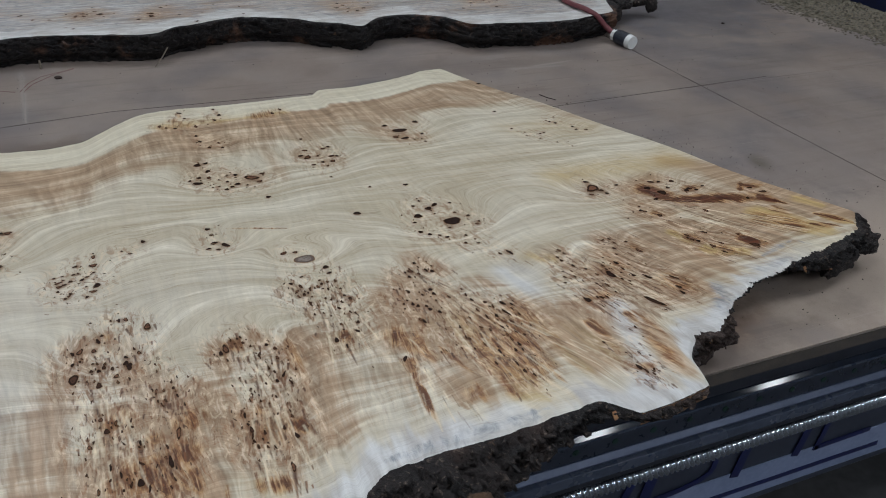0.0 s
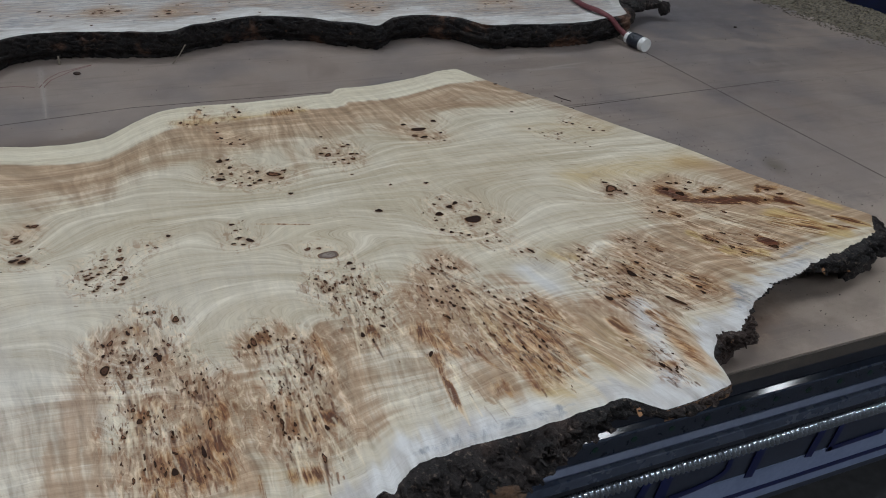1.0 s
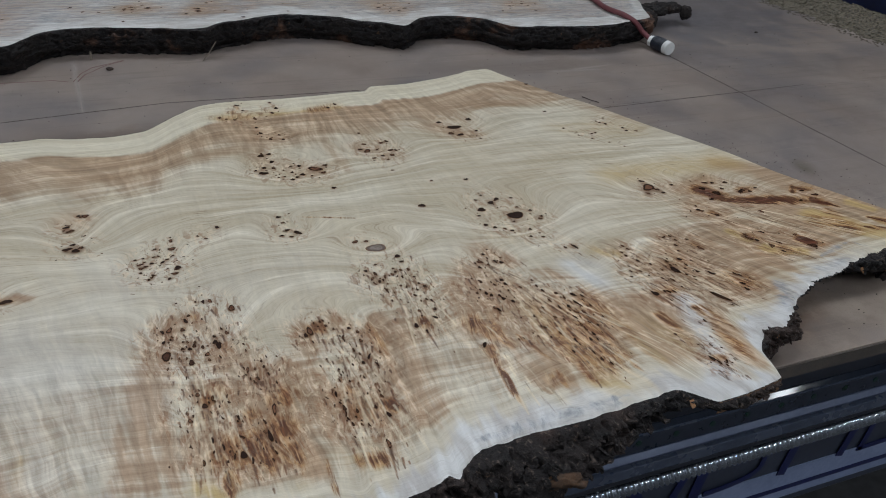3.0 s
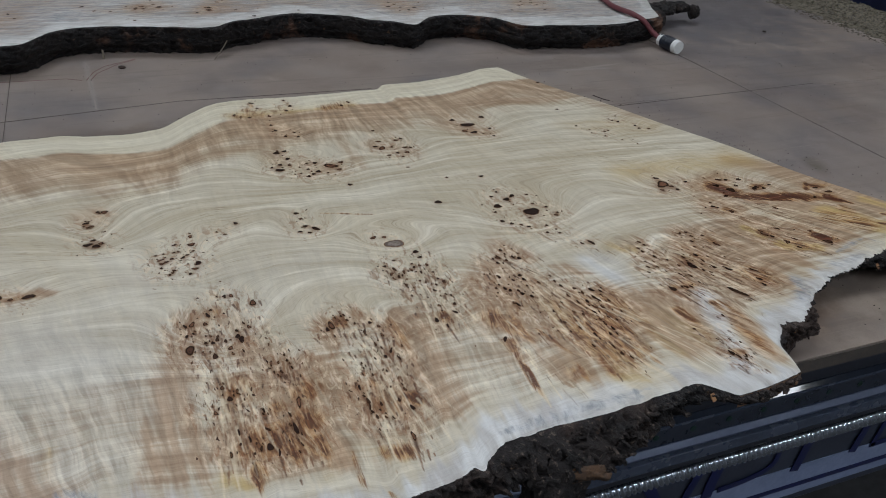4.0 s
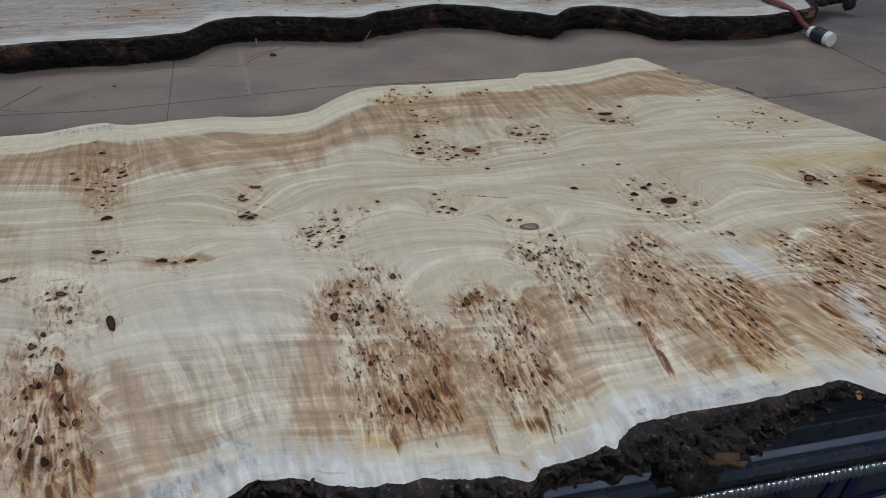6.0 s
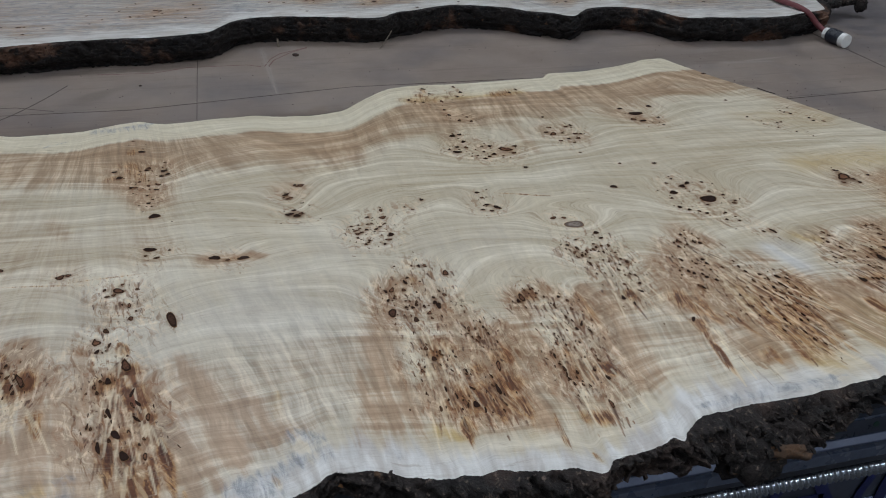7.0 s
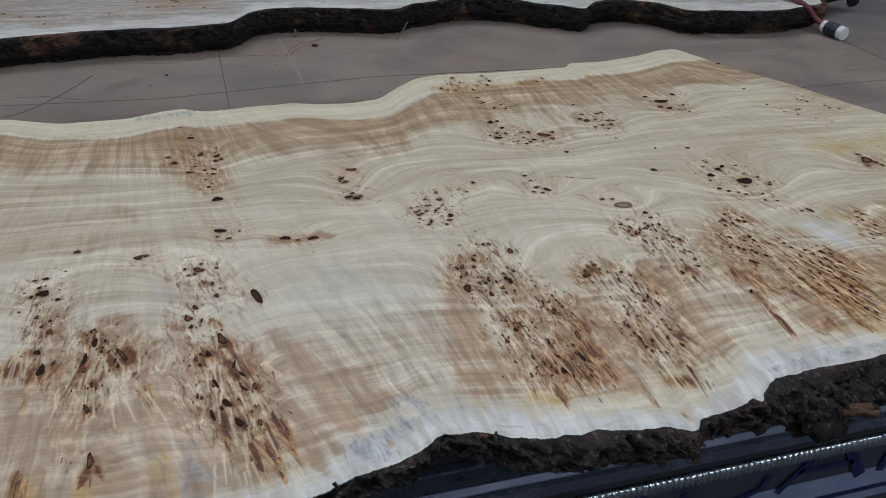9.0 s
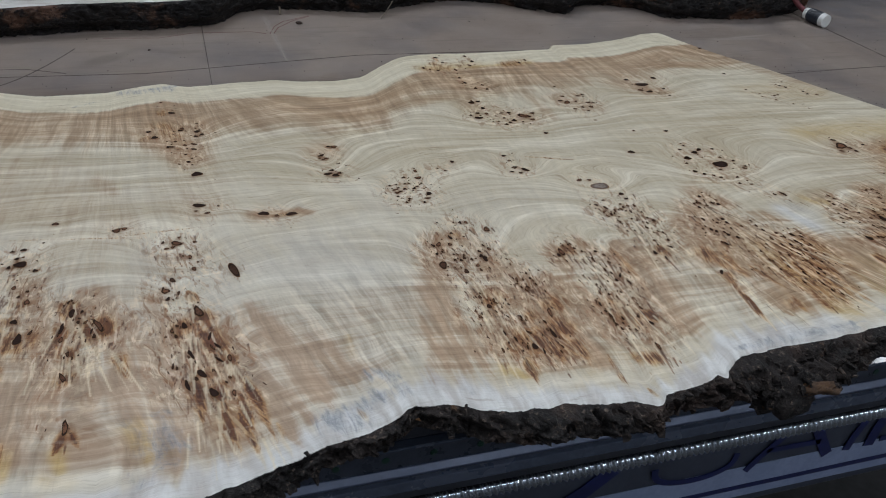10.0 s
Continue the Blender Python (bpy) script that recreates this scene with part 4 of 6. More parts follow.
smear("tan", -555, 878, -504, 661, 22, 32, 0.80)
smear("tan", -491, 894, -427, 642, 15, 12, 0.70)
smear("tan", -702, 981, -653, 900, 18, 18, 0.50)
smear("tan", -780, 852, -749, 688, 16, 13, 0.60)
smear("tan", -704, 855, -624, 823, 10, 11, 0.40)
smear("burn", -513, 911, -512, 898, 12, 12, 1.00)
smear("burn", -537, 893, -547, 868, 15, 12, 0.55)
smear("burn", -530, 976, -517, 940, 5, 4, 0.90)
smear("burn", -506, 867, -491, 813, 11, 8, 0.95)
smear("burn", -481, 803, -477, 795, 6, 4, 0.80)
smear("burn", -532, 775, -523, 676, 7, 2, 0.95)
smear("burn", -517, 778, -515, 768, 10, 7, 0.80)
smear("burn", -501, 748, -501, 718, 7, 5, 0.95)
smear("burn", -497, 717, -483, 629, 4, 2, 1.00)
smear("burn", -480, 695, -458, 597, 3, 2, 0.95)
smear("burn", -474, 729, -465, 662, 6, 2, 0.95)
smear("burn", -465, 759, -440, 634, 5, 2, 1.00)
smear("burn", -437, 667, -426, 609, 4, 2, 0.75)
smear("burn", -491, 680, -471, 642, 22, 17, 0.40)
smear("burn", -692, 809, -689, 802, 11, 9, 0.70)
smear("burn", -680, 717, -693, 674, 6, 3, 0.75)
smear("burn", -680, 717, -665, 678, 4, 2, 0.75)
smear("burn", -653, 915, -658, 890, 14, 11, 0.80)
smear("burn", -705, 916, -704, 879, 7, 3, 0.90)
smear("burn", -697, 976, -699, 945, 7, 4, 0.85)
smear("burn", -692, 859, -692, 852, 11, 8, 0.60)
smear("burn", -626, 837, -614, 797, 7, 3, 0.80)
smear("burn", -762, 907, -763, 872, 17, 13, 0.75)
smear("burn", -790, 920, -791, 896, 16, 14, 0.75)
smear("burn", -773, 950, -774, 935, 11, 8, 0.55)
smear("burn", -772, 851, -769, 811, 4, 2, 0.60)
smear("burn", -764, 717, -757, 659, 7, 7, 0.65)
smear("burn", -757, 994, -757, 985, 7, 6, 0.60)
smear("yellow", -604, 701, -584, 643, 17, 15, 0.70)
smear("yellow", -757, 679, -751, 648, 17, 14, 0.70)
smear("yellow", -690, 678, -683, 646, 12, 9, 0.60)
smear("yellow", -318, 816, -326, 774, 9, 8, 0.40)
smear("yellow", -497, 787, -487, 690, 16, 16, 0.35)
smear("yellow", -705, 637, -673, 624, 13, 14, 0.40)
smear("cream", -561, 941, -557, 932, 18, 15, 0.80)
smear("cream", -514, 1008, -510, 989, 13, 12, 0.60)
smear("cream", -608, 868, -577, 636, 4, 3, 0.55)
smear("cream", -539, 796, -525, 633, 4, 3, 0.50)
smear("cream", -650, 885, -644, 821, 2, 2, 0.70)
smear("cream", -687, 954, -673, 890, 4, 3, 0.60)
smear("cream", -715, 968, -715, 885, 3, 3, 0.80)
smear("cream", -556, 827, -552, 806, 7, 7, 0.70)
smear("cream", -756, 946, -739, 843, 3, 2, 0.60)
smear("cream", -619, 885, -612, 854, 4, 3, 0.80)
smear("blue", -588, 654, -543, 659, 17, 14, 0.70)
smear("blue", -606, 622, -591, 604, 12, 11, 0.50)
smear("burn", 1005, 1207, 1045, 1153, 15, 12, 1.00)
smear("burn", 1045, 1153, 1225, 1103, 11, 12, 0.95)
smear("burn", 1001, 1208, 1008, 1158, 2, 2, 1.25)
smear("burn", 1008, 1158, 1144, 1102, 2, 2, 1.00)
smear("burn", 1213, 1105, 1246, 1067, 8, 4, 1.00)
smear("burn", 1211, 1163, 1275, 1148, 6, 5, 0.60)
smear("burn", 1225, 1176, 1192, 1140, 4, 3, 0.80)
smear("burn", 1090, 1191, 1130, 1195, 8, 6, 0.60)
smear("tan", 1130, 1319, 1253, 1215, 21, 20, 0.80)
smear("tan", 1197, 1234, 1269, 1126, 17, 16, 0.90)
smear("tan", 1261, 1117, 1328, 1050, 17, 13, 0.70)
smear("tan", 1320, 1042, 1348, 980, 14, 10, 1.00)
smear("tan", 1131, 1078, 1148, 1026, 15, 15, 0.70)
smear("tan", 1097, 1028, 1139, 975, 12, 9, 0.70)
smear("tan", 943, 1156, 962, 1108, 15, 12, 0.60)
smear("tan", 949, 1024, 1059, 1002, 17, 18, 0.80)
smear("tan", 916, 1064, 957, 899, 5, 4, 0.60)
smear("tan", 901, 986, 970, 862, 7, 5, 0.50)
smear("tan", 778, 993, 817, 915, 32, 27, 0.70)
smear("tan", 970, 1224, 1056, 1255, 16, 13, 0.60)
smear("tan", 1239, 1136, 1256, 1096, 13, 13, 0.60)
smear("burn", 1157, 1023, 1234, 962, 21, 21, 0.45)
smear("burn", 1277, 1008, 1318, 949, 8, 6, 0.55)
smear("burn", 1235, 977, 1289, 944, 5, 4, 0.60)
smear("burn", 1210, 1057, 1210, 1015, 12, 12, 0.45)
smear("yellow", 1170, 1039, 1235, 957, 31, 26, 1.00)
smear("yellow", 1287, 1075, 1313, 1034, 16, 12, 0.70)
smear("yellow", 1277, 1008, 1317, 945, 13, 11, 0.90)
smear("yellow", 973, 962, 1028, 935, 17, 14, 1.00)
smear("yellow", 941, 1037, 956, 1004, 12, 11, 0.80)
smear("burn", 999, 953, 1016, 934, 11, 8, 0.45)
smear("burn", 1063, 968, 1084, 949, 9, 7, 0.85)
smear("burn", 964, 1015, 980, 1000, 8, 6, 0.60)
smear("burn", 834, 897, 858, 862, 15, 12, 0.55)
smear("burn", 956, 1115, 969, 1106, 7, 5, 0.60)
smear("burn", 840, 1016, 849, 995, 7, 5, 0.60)
smear("blue", 1050, 909, 1148, 939, 7, 6, 0.90)
smear("blue", 1148, 939, 1191, 897, 5, 4, 0.60)
smear("blue", 904, 869, 884, 830, 10, 8, 0.90)
smear("cream", 1012, 1081, 1062, 1035, 15, 12, 0.80)
smear("cream", 1150, 1087, 1221, 1069, 8, 5, 0.60)
smear("burn", 76, 1869, 78, 1853, 20, 15, 0.55)
smear("burn", 132, 1894, 171, 1804, 28, 22, 0.50)
smear("burn", 200, 1914, 229, 1834, 20, 16, 0.55)
smear("burn", 319, 1866, 366, 1873, 18, 16, 0.55)
smear("tan", 87, 1794, 214, 1718, 47, 49, 0.80)
smear("tan", 352, 1805, 572, 1819, 28, 25, 0.70)
smear("tan", 595, 1812, 952, 1791, 19, 21, 0.85)
smear("tan", 546, 1705, 640, 1619, 28, 22, 0.60)
smear("tan", 349, 1622, 434, 1545, 25, 21, 0.45)
smear("tan", 129, 1627, 246, 1512, 24, 20, 0.40)
smear("tan", 290, 1676, 303, 1508, 13, 8, 0.60)
smear("tan", -39, 1635, 115, 1680, 24, 25, 0.70)
smear("tan", -932, 1631, -655, 1610, 42, 36, 0.80)
smear("tan", -527, 1686, -288, 1659, 38, 41, 0.75)
smear("tan", -288, 1659, -113, 1558, 32, 31, 0.85)
smear("tan", -599, 1632, -498, 1475, 34, 28, 0.60)
smear("tan", -671, 1376, -645, 1311, 15, 14, 0.50)
smear("tan", -737, 1329, -769, 1472, 12, 11, 0.35)
smear("tan", -822, 1334, -822, 1483, 8, 9, 0.35)
smear("burn", -584, 1543, -594, 1552, 24, 18, 0.55)
smear("burn", -552, 1673, -560, 1649, 17, 13, 0.60)
smear("burn", -230, 1431, -233, 1439, 15, 14, 0.50)
smear("burn", -637, 1184, -642, 1175, 14, 8, 0.22)
smear("tan", -402, 1189, -309, 1181, 12, 4, 0.90)
smear("burn", -364, 1181, -337, 1181, 8, 6, 0.40)
smear("blue", -645, 1797, -540, 1807, 18, 18, 0.80)
smear("blue", -740, 1725, -696, 1751, 8, 6, 0.60)
smear("cream", -630, 1356, -635, 1344, 14, 11, 0.60)
smear("yellow", 513, 1426, 716, 1514, 71, 77, 0.30)
smear("tan", 685, 1967, 921, 1850, 34, 34, 0.60)
smear("yellow", 430, 880, 470, 720, 70, 70, 0.42)
smear("yellow", 560, 860, 640, 760, 40, 40, 0.40)
smear("burn", 430, 830, 450, 720, 45, 50, 0.34)
smear("burn", 520, 900, 560, 760, 36, 36, 0.30)
smear("blue", -380, 655, -290, 690, 16, 12, 1.0)
smear("blue", 230, 668, 470, 680, 12, 10, 0.8)

smear("burn", -334, 671, -325, 642, 2, 2, 0.9)
smear("tan", -930, 1330, -640, 1280, 150, 120, 0.30)
smear("tan", -800, 1120, -600, 1060, 60, 60, 0.22)

NEAR = [(-1.30, 0.56), (-1.0, 0.575), (-0.80, 0.578), (-0.65, 0.566), (-0.536, 0.570), (-0.459, 0.591), (-0.382, 0.614), (-0.303, 0.634),
        (-0.279, 0.648), (-0.256, 0.658), (-0.214, 0.650), (-0.169, 0.630), (-0.123, 0.616), (-0.070, 0.617), (-0.018, 0.605), (0.035, 0.596),
        (0.062, 0.586), (0.079, 0.603), (0.140, 0.610), (0.170, 0.619), (0.181, 0.611), (0.191, 0.626), (0.236, 0.651), (0.307, 0.656),
        (0.381, 0.657), (0.475, 0.664), (0.518, 0.669), (0.548, 0.672), (0.579, 0.641), (0.595, 0.629), (0.7185, 0.644), (0.737, 0.707),
        (0.755, 0.726), (0.786, 0.751), (0.821, 0.746), (0.861, 0.773), (0.908, 0.808), (0.978, 0.839), (1.048, 0.854), (1.115, 0.876),
        (1.184, 0.890), (1.264, 0.914), (1.308, 0.926), (1.335, 0.955), (1.361, 0.982), (1.37, 0.972)]
FAR = [(-1.30, 1.88), (-0.92, 1.856), (-0.858, 1.828), (-0.798, 1.811), (-0.68, 1.813), (-0.62, 1.833), (-0.558, 1.85), (-0.482, 1.826),
       (-0.365, 1.838), (-0.298, 1.841), (-0.233, 1.823), (-0.166, 1.818), (-0.095, 1.829), (-0.007, 1.91), (0.066, 1.967), (0.137, 1.977),
       (0.238, 1.97), (0.485, 1.976), (0.514, 2.005), (0.582, 2.004), (0.676, 2.019), (0.781, 2.05), (0.85, 2.076), (0.887, 2.076),
       (0.911, 2.015), (0.989, 1.836), (1.036, 1.752), (1.105, 1.586), (1.200, 1.374), (1.242, 1.243), (1.292, 1.134),
       (1.330, 1.058), (1.361, 0.994), (1.37, 0.974)]


def near_edge(x):
    rough = soft(0.75, 0.70, x) * 1.0 + soft(0.74, 0.76, x) * 1.4
    rough = np.where((x > 0.585) & (x < 0.725), 0.1, rough)
    torn = soft(0.74, 0.78, x) * 0.009 * np.abs(fbm(x * 130, x * 0 + 5.1, 7, 2)) + soft(0.5, 0.2, x) * 0.0025 * np.abs(fbm(x * 170, x * 0 + 6.1, 8, 2))
    return curve_through(NEAR, x) + rough * (0.004 * fbm(x * 45, x * 0 + 3.3, 5, 3)) + torn


def far_edge(x):
    wild = np.where(x > 0.905, 0.1, 1.0)
    return curve_through(FAR, x) + wild * 0.0025 * fbm(x * 40, x * 0 + 1.7, 9, 3)


SLANT = [(-1.3, 0.0), (-0.72, -0.1), (-0.62, 0.1), (-0.5, 0.2), (-0.42, 0.3), (-0.1, 0.04), (0.12, -0.02), (0.3, -0.1), (0.45, 0.1), (0.6, 0.2), (0.9, 0.5), (1.05, 0.70), (1.4, 0.8)]


CONES = [  # apex x, y; left and right foot x; foot y; dark and cream slivers fanning down from the apex
    (-0.530, 0.975, -0.548, -0.425, 0.605, 230, 90), (-0.690, 0.990, -0.735, -0.610, 0.800, 80, 60), (-0.775, 1.120, -0.810, -0.735, 0.870, 80, 36),
    (-0.095, 0.960, -0.130, 0.010, 0.690, 70, 60), (0.110, 0.960, 0.070, 0.200, 0.700, 60, 55), (0.420, 1.080, 0.420, 0.640, 0.720, 150, 110),
    (0.345, 0.920, 0.300, 0.385, 0.690, 26, 20), (0.260, 1.120, 0.225, 0.310, 0.920, 26, 26), (0.720, 1.030, 0.720, 0.900, 0.860, 40, 40),
    (1.000, 1.150, 1.080, 1.300, 0.960, 40, 46),
]


def fields(x, y, near, far):
    """Flow of the grain and tones of the wood over a slab's face."""
    to_near, to_far = y - near, far - y
    across = x[:, 0]
    side = soft(1.25, 1.05, y)
    warp = 0.035 * fbm(x * 1.7 + 3, y * 2.6, 31, 3) + 0.010 * fbm(x * 7, y * 11, 33, 3)
    r = y + warp
    s = x + 0.05 * fbm(x * 2, y * 3, 35, 3)
    wob_x, wob_y = 0.010 * fbm(x * 18, y * 18, 51, 3), 0.010 * fbm(x * 18, y * 18, 53, 3)
    edge_far = np.minimum(curve_through(FAR, x[:, :1]), 2.06) if far[0, 0] < 2.5 else far
    r = r - soft(0.42, 0.06, to_far) * (edge_far - 1.93) * soft(1.0, 0.8, x) - soft(0.22, 0.03, to_near) * 0.8 * (near - 0.63) * soft(0.8, 0.5, x)
    burl, halo, bend, tail, thread = (np.zeros_like(x) for _ in range(5))

    def window(lo, hi):
        return slice(np.searchsorted(across, lo), np.searchsorted(across, hi))

    def stroke(field, ax, ay, bx, by, wa, wb, strength, soft_power=2):
        w = max(wa, wb) * 2.2
        rows = window(min(ax, bx) - w, max(ax, bx) + w)
        px, py = x[rows] - ax, y[rows] - ay
        ux, uy = bx - ax, by - ay
        t = np.clip((px * ux + py * uy) / (ux * ux + uy * uy), 0, 1)
        d = np.hypot(px - t * ux, py - t * uy) / (wa + (wb - wa) * t)
        field[rows] = np.maximum(field[rows], strength * np.exp(-d ** soft_power))

    rng = random.Random(77)
    for kx, ky, size, _ in KNOTS:
        reach = 0.026 + 2.0 * size
        rows = window(kx - 2.5 * reach, kx + 2.5 * reach)
        dx, dy = x[rows] - kx, y[rows] - ky
        d2 = dx * dx + dy * dy
        burl[rows] += 0.40 * np.exp(-d2 / (2 * (reach * 0.62) ** 2))
        halo[rows] += 0.8 * np.exp(-d2 / (2 * (size * 0.52 + 0.0012) ** 2))
        bend[rows] += (0.006 + 0.35 * size) * np.exp(-d2 / (2 * (0.016 + size * 1.1) ** 2))
        slope = float(curve_through(SLANT, np.array([kx]))[0])
        if ky < 1.12:
            way = Vector((slope + rng.gauss(0, 0.12), -1)).normalized()
        else:
            way = Vector((rng.choice((-1, 1)), rng.gauss(0, 0.25))).normalized()
        length = size * (rng.uniform(1.0, 2.6) if ky > 0.93 else rng.uniform(1.5, 6.0)) + 0.004
        stroke(tail, kx, ky, kx + way.x * length, ky + way.y * length, size * 0.30 + 0.001, 0.0010, rng.uniform(0.2, 0.9) * (1.0 if ky < 0.93 else 0.35))
        for _ in range(1 if ky < 0.95 else 2 if ky < 1.12 else 1):
            ox, oy = kx + rng.gauss(0, size * 0.9 + 0.004), ky + rng.gauss(0, size + 0.006)
            lean = way.x + rng.gauss(0, 0.10)
            length = rng.uniform(0.008, 0.050)
            stroke(thread, ox, oy, ox + lean * length, oy + way.y * length, 0.0020, 0.0010, rng.uniform(0.2, 0.65))
        for _ in range(4 if ky < 0.97 else 3 if ky < 1.12 else 1):
            drift = rng.uniform(-0.012, 0.030)
            ox, oy = kx + rng.gauss(0, 0.016) + slope * drift, ky - drift * 1.4 + rng.gauss(0, 0.010)
            lean = slope + rng.gauss(0, 0.13) if ky < 1.12 else rng.gauss(0, 1.5)
            length = rng.uniform(0.004, 0.020) if ky < 1.12 else rng.uniform(0.002, 0.007)
            fat = rng.uniform(0.0015, 0.0026) if ky < 1.12 else 0.0014
            stroke(tail, ox, oy, ox + lean * length, oy - length, fat, fat * 0.5, rng.uniform(0.3, 1.0))
    for ax, ay, lx, rx, by, darks, creams in CONES if far[0, 0] < 2.5 else ():
        for k in range(int(0.75 * darks) + creams):
            u, t0 = rng.random(), 0.9 * rng.random() ** 0.75
            foot = lx + (rx - lx) * u
            ox, oy = ax + (foot - ax) * t0 + rng.gauss(0, 0.004), ay + (by - ay) * t0
            length = rng.uniform(0.010, 0.036) * (0.5 + 0.8 * t0)
            lean = (foot - ax) / (ay - by) + rng.gauss(0, 0.06)
            if k < int(0.75 * darks):
                fat = rng.choice((0.0016, 0.0018, 0.0022, 0.0030))
                stroke(tail, ox, oy, ox + lean * length, oy - length, fat, fat * 0.8, rng.uniform(0.2, 0.85) * (1.15 - 0.6 * t0))
            else:
                stroke(thread, ox, oy, ox + lean * length * 1.6, oy - length * 1.6, 0.0026, 0.0019, rng.uniform(0.35, 0.9))
    burl = 1 - np.exp(-burl)
    # growth rings sweep in ovals round the large burls
    for cx, cy, lift, wide in ((0.215, 1.535, 0.075, 0.075), (0.40, 1.59, 0.060, 0.055), (0.625, 1.66, 0.060, 0.060), (0.545, 1.23, 0.085, 0.075),
                               (0.257, 1.180, 0.085, 0.042), (-0.115, 1.24, 0.060, 0.065), (0.125, 1.27, 0.050, 0.050), (0.595, 0.995, 0.085, 0.050),
                               (0.90, 1.25, 0.060, 0.045), (-0.37, 1.185, 0.045, 0.050), (-0.245, 1.36, 0.055, 0.060), (-0.53, 1.55, 0.070, 0.070),
                               (0.10, 0.97, 0.060, 0.060), (-0.09, 1.02, 0.070, 0.060), (0.41, 1.08, 0.080, 0.055), (-0.53, 1.10, 0.055, 0.050)):
        rows = window(cx - 5 * wide, cx + 5 * wide)
        d2 = ((x[rows] - cx) / 1.5) ** 2 + (y[rows] - cy + 0.25 * wob_x[rows]) ** 2
        r[rows] += lift * np.exp(-d2 / (2 * wide * wide))
    r = r + bend
    # the branch's own grain runs out along its axis
    off_axis = (x - 0.630) * 0.985 + (y - 0.900) * 0.174
    limb = soft(0.105, 0.055, np.abs(off_axis - 0.01)) * soft(0.93, 0.82, y)
    r = r * (1 - limb) + (0.9 + 0.8 * off_axis + 0.01 * fbm(x * 9, y * 5, 37, 3)) * limb
    s = s * (1 - limb) + y * limb
    tone = {k: np.zeros_like(x) for k in ("tan", "burn", "yellow", "white", "blue", "cream")}
    for kind, ax, ay, bx, by, wa, wb, strength in SMEARS:
        ux, uy = bx - ax, by - ay
        k = min(1.0, 0.15 + 14 * max(wa, wb))
        reach = 2.2 * max(wa, wb) + 0.02
        rows = window(min(ax, bx) - reach, max(ax, bx) + reach)
        px, py = x[rows] + k * wob_x[rows] - ax, y[rows] + k * wob_y[rows] - ay
        t = np.clip((px * ux + py * uy) / (ux * ux + uy * uy), 0, 1)
        d = np.hypot(px - t * ux, py - t * uy)
        w = (wa + (wb - wa) * t) * (1 if max(wa, wb) > min(0.015, 0.2 * math.hypot(ux, uy)) else 0.3 + 0.9 * np.sin(np.clip(t, 0.02, 0.98) * math.pi) ** 0.7)
        tone[kind][rows] = np.maximum(tone[kind][rows], strength * (1 - 0.55 * soft(0.55, 1.0, t) * (kind == "burn")) * np.exp(-(d / w) ** 2 * 0.7))
    patch = fbm(x * 5, y * 6, 61, 4)
    slant = curve_through(SLANT, x)
    fan_x = x + slant * (y - 1.0) + 0.010 * fbm(x * 7, y * 6, 71, 3) + (0.003 + 0.006 * soft(0.85, 1.0, x)) * fbm(x * 28, y * 22, 73, 3)
    finger = fbm(fan_x * 42, y * 2.5, 201, 3)
    splint = fbm(fan_x * 120, y * 8, 203, 3)
    sap = 0.100 + 0.030 * value_noise(x * 3.1, 0 * x + 0.4, 205) + 0.012 * value_noise(x * 9, 0 * x + 2.4, 207)
    to_bark = np.where(x > 0.86, 2.072 - y, to_far)
    inner = to_bark + 0.010 * patch + 0.006 * finger
    far_band = soft(-0.014, 0.014, inner - sap) * soft(0.38, 0.20, to_bark + 0.06 * patch + 0.03 * finger)
    rim = soft(0.020, -0.012, inner - sap) * (1 - 0.8 * burl)
    to_near = to_near + 0.026 * finger + 0.012 * splint
    near_band = soft(0.05, 0.10, to_near + 0.02 * patch) * soft(0.36, 0.20, to_near + 0.06 * patch)
    for kind in ("tan", "burn", "yellow"):
        tone[kind] = tone[kind] * np.clip(1 + (0.45 * finger + 0.40 * splint) * side, 0.2, 1.7)
    cream = np.maximum(0.6 * tone["cream"], rim)
    tan = np.clip(np.maximum(0.95 * tone["tan"], 0.80 * far_band) + 0.40 * near_band + 0.24 * burl + 0.16 * patch + 0.30 * soft(0.6, 0.95, x) * soft(1.45, 1.2, y), 0, 1)
    tan *= 1 - 0.75 * soft(0.046, 0.012, to_near + 0.02 * patch) * soft(1.2, 1.0, x)
    tan *= (1 - 0.85 * cream) * (1 - 0.8 * tone["white"])
    burn = np.clip(tone["burn"] * (0.90 + 0.5 * patch) + 0.20 * burl * soft(1.15, 0.80, y) + 0.09 * burl, 0, 1.8) * (1 - 0.8 * tone["cream"]) * (1 - 0.5 * soft(0.08, 0.02, to_near + 0.03 * patch) * soft(0.9, 0.7, x))
    pale = np.clip(0.85 * soft(0.062, 0.014, to_near + 0.03 * patch) * soft(1.22, 1.05, x) + 0.8 * tone["white"] + 0.22 * soft(1.35, 0.9, y + 0.12 * patch) * soft(1.0, 0.8, x), 0, 1)
    pale = np.clip(pale + 0.20 * soft(0.15, -0.5, x), 0, 1)
    warm = np.clip(1.2 * tone["burn"] + tone["yellow"], 0, 1)
    pale = pale * (1 - 0.75 * warm)
    blue = np.clip(tone["blue"] + 0.35 * soft(0.05, 0.015, to_near) * soft(0.0, 0.5, patch) * soft(1.2, 1.0, x), 0, 1)
    curl = np.clip(0.9 * near_band + 0.8 * far_band + 0.25, 0, 1)
